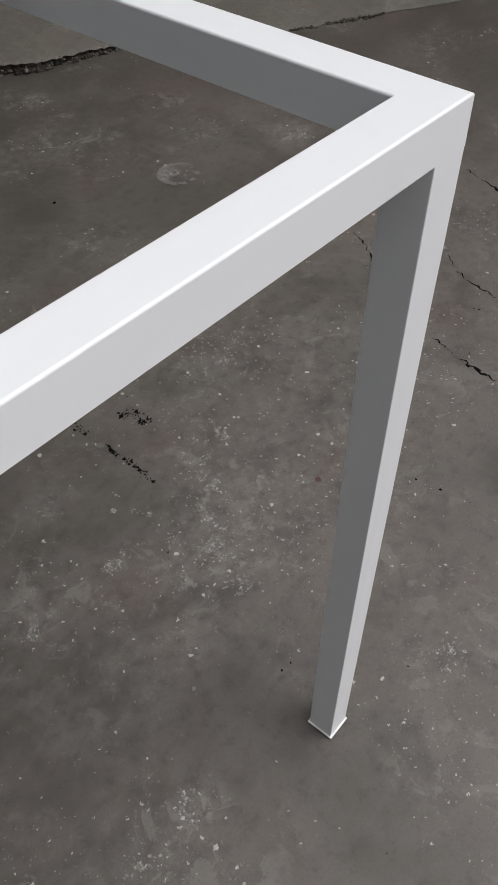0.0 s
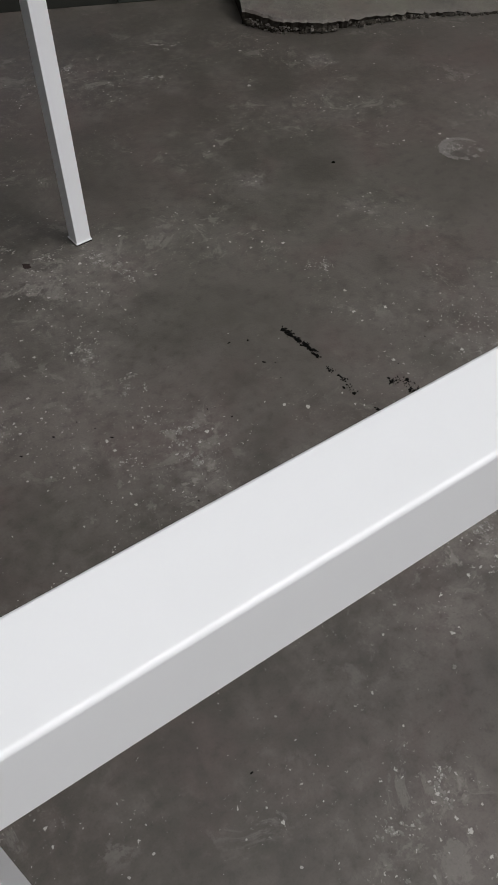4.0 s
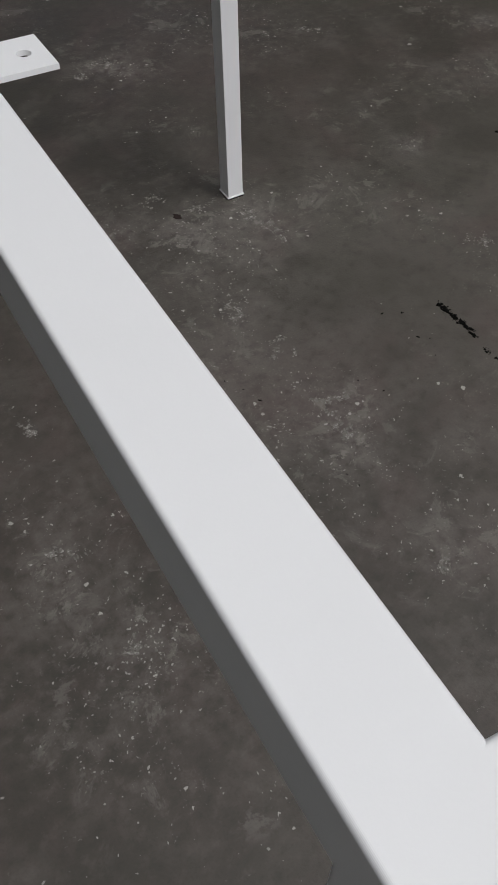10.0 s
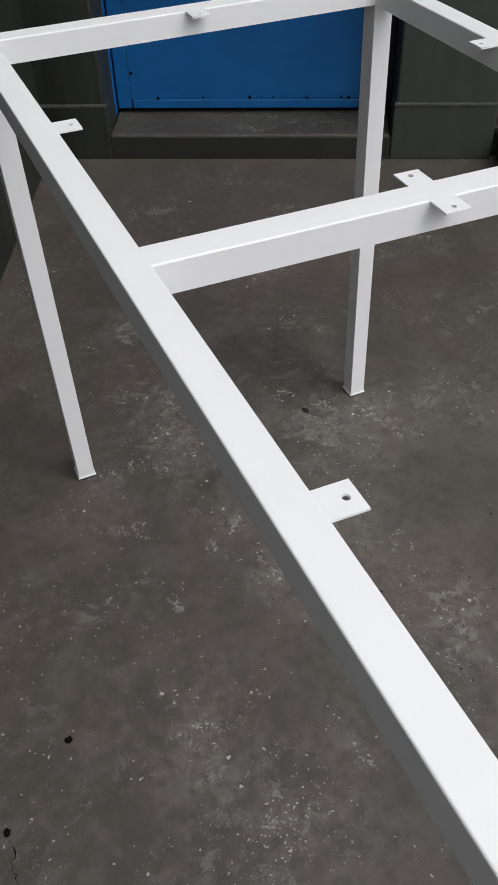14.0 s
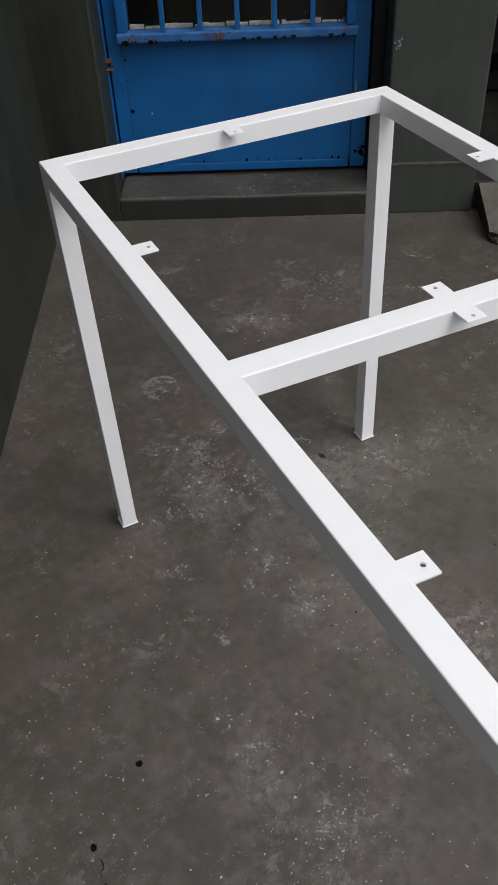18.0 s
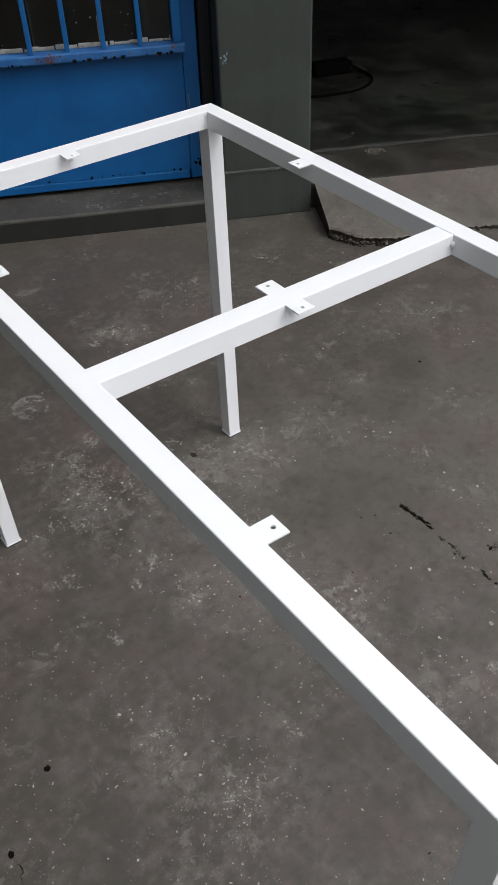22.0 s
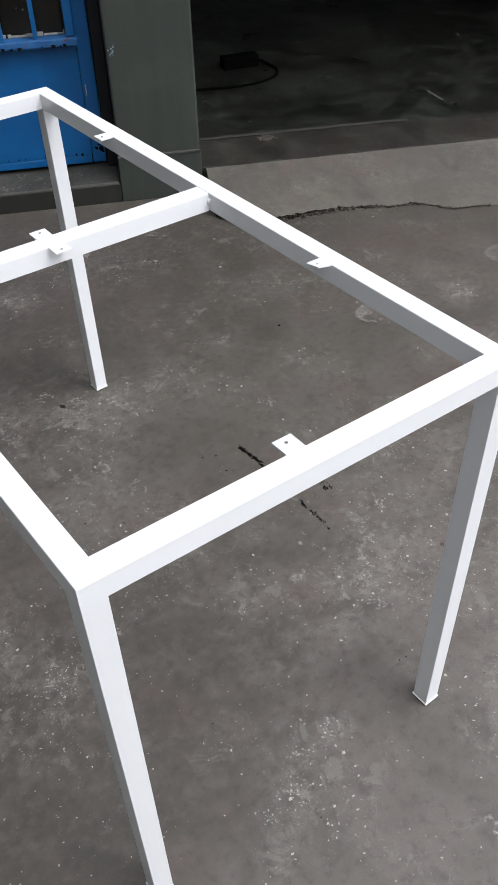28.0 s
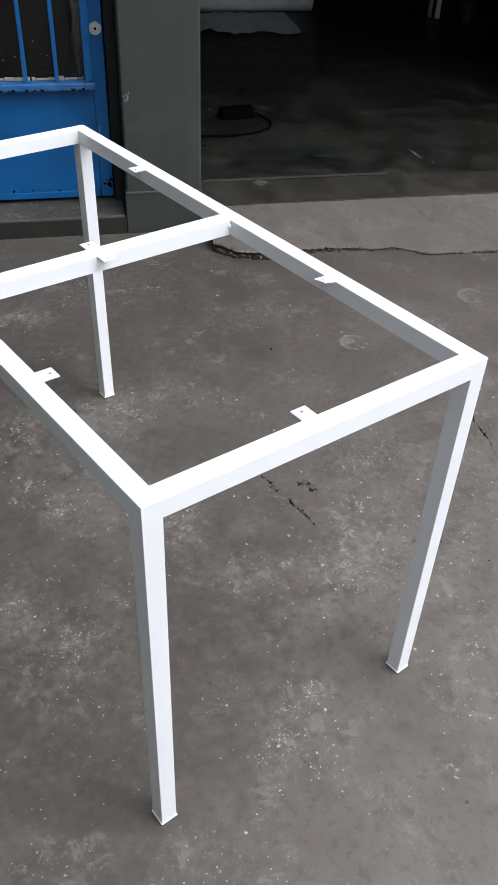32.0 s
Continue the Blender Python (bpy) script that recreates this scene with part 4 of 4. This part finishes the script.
def bottle(u, n, h, r, mat_, label):
    b = thing("bottle", SITE @ pose(u, n, 0.08))
    tagged(b, label, "bottle", group="bottles at the back of the garage")
    body = add(rod((0, 0, 0), (0, 0, h * 0.7), r, None, 16), rod((0, 0, h * 0.7), (0, 0, h * 0.85), r, r * 0.4, 16))
    part("body", body, mat_, b)
    part("neck", rod((0, 0, h * 0.85), (0, 0, h), r * 0.4, None, 12), STEEL, b)


bottle(2.145, 4.79, 0.16, 0.016, STEEL, "slim pale metal bottle on the garage floor")
bottle(2.185, 4.755, 0.17, 0.016, CLOTH, "slim white bottle on the garage floor")
bottle(2.33, 4.66, 0.18, 0.05, plain("dark_green_plastic", (0.01, 0.03, 0.02), 0.4), "dark green bottle on the garage floor")

# ---- marks and wear on the yard floor ----
def patch(name, x, y, r, material_, label, long=1.0, turn=0.0, seed=0, z=0.0006, parent=None, ragged=0.45):
    """A thin uneven crust of paint, tar or cement on the floor."""
    rng = random.Random(seed)
    n = 26
    rim, crown = [], []
    for k in range(n):
        a = 6.2832 * k / n
        q = r * (1 + ragged * noise.noise((math.cos(a) * 2 + seed, math.sin(a) * 2, seed * 1.7)) + 0.25 * (rng.random() - 0.5))
        dx, dy = q * long * math.cos(a), q * math.sin(a)
        c, s = math.cos(turn), math.sin(turn)
        rim.append((x + dx * c - dy * s, y + dx * s + dy * c, 0.0))
        crown.append((x + 0.85 * (dx * c - dy * s), y + 0.85 * (dx * s + dy * c), z))
    bm = bmesh.new()
    a = [bm.verts.new(p) for p in rim]
    b = [bm.verts.new(p) for p in crown]
    bm.faces.new(b)
    for k in range(n):
        j = (k + 1) % n
        bm.faces.new((a[k], a[j], b[j], b[k]))
    ob = part(name, bm, material_)
    return tagged(ob, label, "stain", kind="stuff")


def crack(name, pts, width, seed, label, branch=True):
    """A ragged dark line that follows the given points."""
    rng = random.Random(seed)
    path = []
    for (x0, y0), (x1, y1) in zip(pts, pts[1:]):
        steps = max(3, int(math.hypot(x1 - x0, y1 - y0) / 0.0035))
        for k in range(steps):
            f = k / steps
            path.append((x0 + (x1 - x0) * f + 0.006 * noise.noise((f * 9, seed, x0 * 9)) + 0.0042 * (rng.random() - 0.5),
                         y0 + (y1 - y0) * f + 0.006 * noise.noise((seed, f * 9, y0 * 9)) + 0.0042 * (rng.random() - 0.5)))
    verts, faces = [], []
    for k, (x, y) in enumerate(path):
        a, b = path[max(k - 1, 0)], path[min(k + 1, len(path) - 1)]
        d = Vector((b[0] - a[0], b[1] - a[1])).normalized()
        gap = noise.noise((x * 38, y * 38, seed))
        w = width * max(0.05, 0.50 + 2.3 * gap) * (0.25 + 1.1 * rng.random()) * min(1.0, 0.3 + 3 * k / len(path), 0.3 + 3 * (len(path) - 1 - k) / len(path))
        verts += [(x - d.y * w, y + d.x * w, 0.0005), (x + d.y * w, y - d.x * w, 0.0005)]
        if k:
            i = 2 * k
            faces.append((i - 2, i - 1, i + 1, i))
    me = bpy.data.meshes.new(name)
    me.from_pydata(verts, [], faces)
    return scatter(name, me, TAR, label, "crack")


def stroke(name, x0, y0, x1, y1, half, clumps, seed, label, bit=0.0019):
    """Clots of tar strung out along a line, thickest towards its end."""
    pick = random.Random(seed)
    d = Vector((x1 - x0, y1 - y0)).normalized()
    clots = []
    for k in range(clumps):
        f, off = min(1.0, (k + pick.random()) / clumps), (pick.random() + pick.random() - 1) * half
        clots.append((x0 + (x1 - x0) * f - d.y * off, y0 + (y1 - y0) * f + d.x * off, 0.0010 + 0.0024 * pick.random() * (0.4 + f)))

    def place(rng):
        x, y, r = clots[rng.randrange(len(clots))]
        along, across = rng.gauss(0, r * 1.9), rng.gauss(0, r * 1.15)
        return (x + d.x * along - d.y * across, y + d.y * along + d.x * across, 0.0)
    return scatter(name, rubble(seed, place, clumps * 12, bit * 0.72, 0.0010, 0.8, 0.7), TAR, label, "stain")


stroke("tar_streak", 0.695, 0.638, 0.691, 0.718, 0.0045, 15, 21, "broken black tar streak on the concrete", 0.0026)
stroke("tar_streak", 0.693, 0.619, 0.685, 0.544, 0.005, 6, 22, "thin broken black tar streak on the concrete")
stroke("tar_streak", 0.687, 0.509, 0.685, 0.405, 0.004, 11, 23, "black tar streak with a thick end on the concrete")
stroke("tar_streak", 0.745, 0.535, 0.765, 0.489, 0.014, 9, 24, "scattered black tar specks on the concrete")
crack("crack", [(1.352, 0.535), (1.332, 0.492), (1.293, 0.450), (1.265, 0.379), (1.229, 0.322)], 0.0028, 31, "dark open crack in the concrete floor")
crack("crack", [(1.190, 0.263), (1.172, 0.205), (1.163, 0.119), (1.138, 0.041)], 0.0022, 32, "fine crack in the concrete floor")
crack("crack", [(1.398, 0.363), (1.359, 0.306), (1.342, 0.216), (1.304, 0.122)], 0.002, 33, "dark crack in the concrete floor")
crack("crack", [(1.674, 0.482), (1.655, 0.418), (1.638, 0.378), (1.605, 0.284)], 0.0028, 34, "dark crack in the concrete floor")
crack("crack", [(-0.246, 0.565), (-0.244, 0.541), (-0.249, 0.511), (-0.246, 0.470)], 0.0017, 35, "short dark crack in the concrete floor")
patch("pit", -0.143, 0.651, 0.0050, TAR, "small dark pit in the concrete floor", 1.2, 0.4, 3)
patch("pit", -0.246, 0.563, 0.0042, TAR, "dark pit at the end of a crack in the concrete floor", 1.4, 1.2, 4)
patch("pit", 0.444, 1.110, 0.0055, RUST_SPOT, "dark spot on the concrete floor", 1.5, 1.9, 5)
patch("pit", 1.067, 1.043, 0.0032, TAR, "small black dot on the concrete floor", 1.3, 0.2, 8)
patch("paint_drop", 1.125, 1.393, 0.0042, FLAKE, "pale drop of cement on the floor", 1.1, 0.0, 9)
patch("paint_drop", 0.489, 0.154, 0.0022, SCUFF, "pale chip on the concrete floor", 1.4, 0.5, 10)
patch("paint_drop", 0.832, 0.230, 0.004, REDDISH, "faint red paint fleck on the concrete", 1.3, 0.9, 12)
patch("paint_drop", 0.449, -0.261, 0.003, REDDISH, "faint red paint fleck on the concrete", 1.3, 0.3, 13)


def clumped(x, y, worn, tight):
    """Whether a flake lies here: flakes gather in ragged clumps at three scales."""
    field = 0.9 * worn + 0.9 * noise.noise((x * 7, y * 7, 0.5)) + 0.8 * noise.noise((x * 26, y * 26, 3.5)) + 0.55 * noise.noise((x * 90, y * 90, 6.5))
    return field > tight


def wear_at(x, y):
    return min(1.0, sum(math.exp(-((x - a) ** 2 + (y - b) ** 2) / (1.3 * r * r)) for a, b, r in WORN))


def worn_place(rng):
    x, y, r = WORN[rng.randrange(len(WORN))]
    x, y = rng.gauss(x, r * 0.9), rng.gauss(y, r * 0.9)
    return (x, y, 0.0) if clumped(x, y, wear_at(x, y), 1.22) else None


def any_place(rng):
    x, y = rng.uniform(-0.75, 2.2), rng.uniform(-0.9, 2.1)
    if (SITE.inverted() @ Vector((x, y, 0))).y > 1.84 or not clumped(x, y, 0.3, 0.6):
        return None
    return (x, y, 0.0)


scatter("cement_flakes", rubble(41, worn_place, 15000, 0.0009, 0.0004, 0.9, 0.6), FLAKE, "pale cement flakes where the floor paint has worn", "flakes")
def ring_place(x, y, r):
    """A worn rim, broken along its length, and a thin uneven film inside it."""
    def place(rng):
        a = rng.random() * 6.2832
        rim = rng.random() < 0.55
        q = r + rng.gauss(0, 0.0026) if rim else r * math.sqrt(rng.random())
        px, py = x + q * math.cos(a), y + q * math.sin(a)
        field = noise.noise((px * 55, py * 55, 2.0)) + 0.6 * noise.noise((px * 170, py * 170, 7.0)) + 0.35 * math.cos(a - 2.0)
        return (px, py, 0.0) if field > (-0.12 if rim else 0.17) else None
    return place


for k, (x, y, r) in enumerate(RINGS):
    scatter("cement_ring", rubble(60 + k, ring_place(x, y, r), 4000, 0.0010, 0.0003, 0.9, 0.6), SCUFF, "broken pale ring left on the concrete by a bucket", "stain")
# places where the paint has been scraped to ragged crumbs of cement
SCRAPED = [(0.542, 1.633), (0.480, 1.611), (0.437, 1.168), (0.498, 1.117), (0.538, 1.056), (0.558, 0.995), (0.220, 0.798), (0.210, 0.900), (0.414, 0.850), (0.434, 0.758),
           (0.432, 0.564), (0.443, 0.626), (0.976, 1.555), (0.036, 0.583), (0.208, 0.472), (0.076, 0.441), (0.212, 1.248), (0.294, 1.290), (0.099, 1.103), (0.150, 1.073),
           (0.159, 0.879), (0.068, 0.960), (0.057, 0.797), (0.911, 0.493), (0.817, 0.391), (0.766, 0.401), (0.745, 0.340), (0.684, 0.309), (0.430, 0.371), (0.624, 0.401),
           (0.552, 0.350), (0.631, 0.187), (0.653, 0.269), (1.586, 0.822), (0.387, 0.066), (0.316, 0.056), (0.709, -0.047),
           (1.081, 1.681), (0.853, 1.699), (0.233, 1.494), (0.255, 0.016), (0.474, -0.208), (0.843, 0.801), (1.402, 0.389)]


def scraped_place(seed, spread):
    pick = random.Random(seed)
    spots = []
    for x, y in SCRAPED:
        lean, size = pick.random() * 3.14, pick.uniform(0.006, 0.016)
        spots += [(x + pick.gauss(0, 0.012), y + pick.gauss(0, 0.012), lean + pick.gauss(0, 0.5), size * pick.uniform(0.3, 1.0)) for _ in range(4)]

    def place(rng):
        x, y, lean, size = spots[rng.randrange(len(spots))]
        p, q = rng.gauss(0, size * spread), rng.gauss(0, size * spread * 0.45)
        px, py = x + p * math.cos(lean) - q * math.sin(lean), y + p * math.sin(lean) + q * math.cos(lean)
        return (px, py, 0.0) if noise.noise((px * 120, py * 120, 2.0)) + 0.6 * noise.noise((px * 300, py * 300, 5.0)) > 0.0 else None
    return place


scatter("scraped_patches", rubble(71, scraped_place(7, 1.0), 9000, 0.0014, 0.0003, 0.8, 1.0), SCUFF, "ragged scraped patches of bare cement in the floor paint", "scuffs")
scatter("cement_crumbs", rubble(72, scraped_place(7, 0.8), 3800, 0.0009, 0.0005, 0.9, 0.8), FLAKE, "pale crumbs of cement on the scraped patches", "flakes")


def speck_place(rng):
    x, y = rng.uniform(0.2, 1.7), rng.uniform(-0.3, 0.75)
    return (x, y, 0.0) if noise.noise((x * 6, y * 6, 9.0)) + 0.5 * noise.noise((x * 30, y * 30, 2.0)) > 0.12 else None


scatter("dark_specks", rubble(74, speck_place, 260, 0.0014, 0.0003, 0.8, 0.9), TAR, "small dark pits and specks in the concrete floor", "specks")


def fleck_place(rng):
    x, y = rng.uniform(-0.40, 0.30), rng.uniform(-0.35, 1.0)
    return (x, y, 0.0) if clumped(x, y, 0.3, 0.1) else None


scatter("paint_flecks", rubble(73, fleck_place, 1050, 0.0011, 0.0004, 0.9, 0.8), FLAKE, "small pale flecks dotted over the concrete floor", "flakes")
scatter("grit", rubble(42, any_place, 6500, 0.0009, 0.0004, 0.9, 0.6), FLAKE, "fine pale grit scattered over the concrete floor", "grit")


# ---- marks on the building ----
def step_splash(rng):
    u, n = rng.gauss(-0.20, 0.10), rng.uniform(2.185, 2.305)
    if noise.noise((u * 22, n * 22, 1.0)) + 0.7 * noise.noise((u * 70, n * 70, 4.0)) < 0.22:
        return None
    return (u, n, 0.067)


scatter("plaster_splash", rubble(51, step_splash, 2200, 0.0014, 0.0004, 1.0, 0.7), SCUFF, "pale plaster splashes on top of the door step", "stain", SITE)


def pillar_smear(rng):
    return (rng.gauss(0.113, 0.005), FACADE - 0.0005, rng.gauss(0.466, 0.008))


def wall_bits(seed, place, count, size):
    """Flat flecks of paint on the facade."""
    me = rubble(seed, lambda rng: (0, 0, 0), 0, 1, 1)
    rng = random.Random(seed)
    verts, faces = [], []
    for _ in range(count):
        u, n, z = place(rng)
        k0, sides = len(verts), 5
        for k in range(sides):
            r = size * (0.4 + rng.random())
            verts.append((u + r * math.cos(1.2566 * k), n, z + r * math.sin(1.2566 * k)))
        faces.append(list(range(k0, k0 + sides)))
    me.from_pydata(verts, [], faces)
    return me


scatter("paint_smear", wall_bits(52, pillar_smear, 14, 0.0024), SMEAR, "pale blue paint smear on the pillar", "stain", SITE)


def garage_mark(rng):
    return (rng.uniform(0.5, 2.2), 2.25 + 1.6 * rng.random() ** 1.4, 0.08)


scatter("garage_grit", rubble(53, garage_mark, 150, 0.0026, 0.0006), SCUFF, "pale scraps and grit on the garage floor", "grit", SITE)


def lump_place(rng):
    return (rng.gauss(0.605, 0.014), rng.gauss(2.362, 0.008), 0.0815)


scatter("cement_lump", rubble(54, lump_place, 60, 0.0045, 0.004), LUMP, "small pale heap of crumbled cement at the garage entrance", "rubble", SITE)


def scratch_place(rng):
    f = rng.random()
    return (1.279 + 0.025 * f + rng.gauss(0, 0.0012), 2.647 - 0.101 * f, 0.08)


scatter("floor_scratch", rubble(55, scratch_place, 60, 0.0016, 0.0004), FLAKE, "pale scratch on the garage floor", "scratch", SITE)
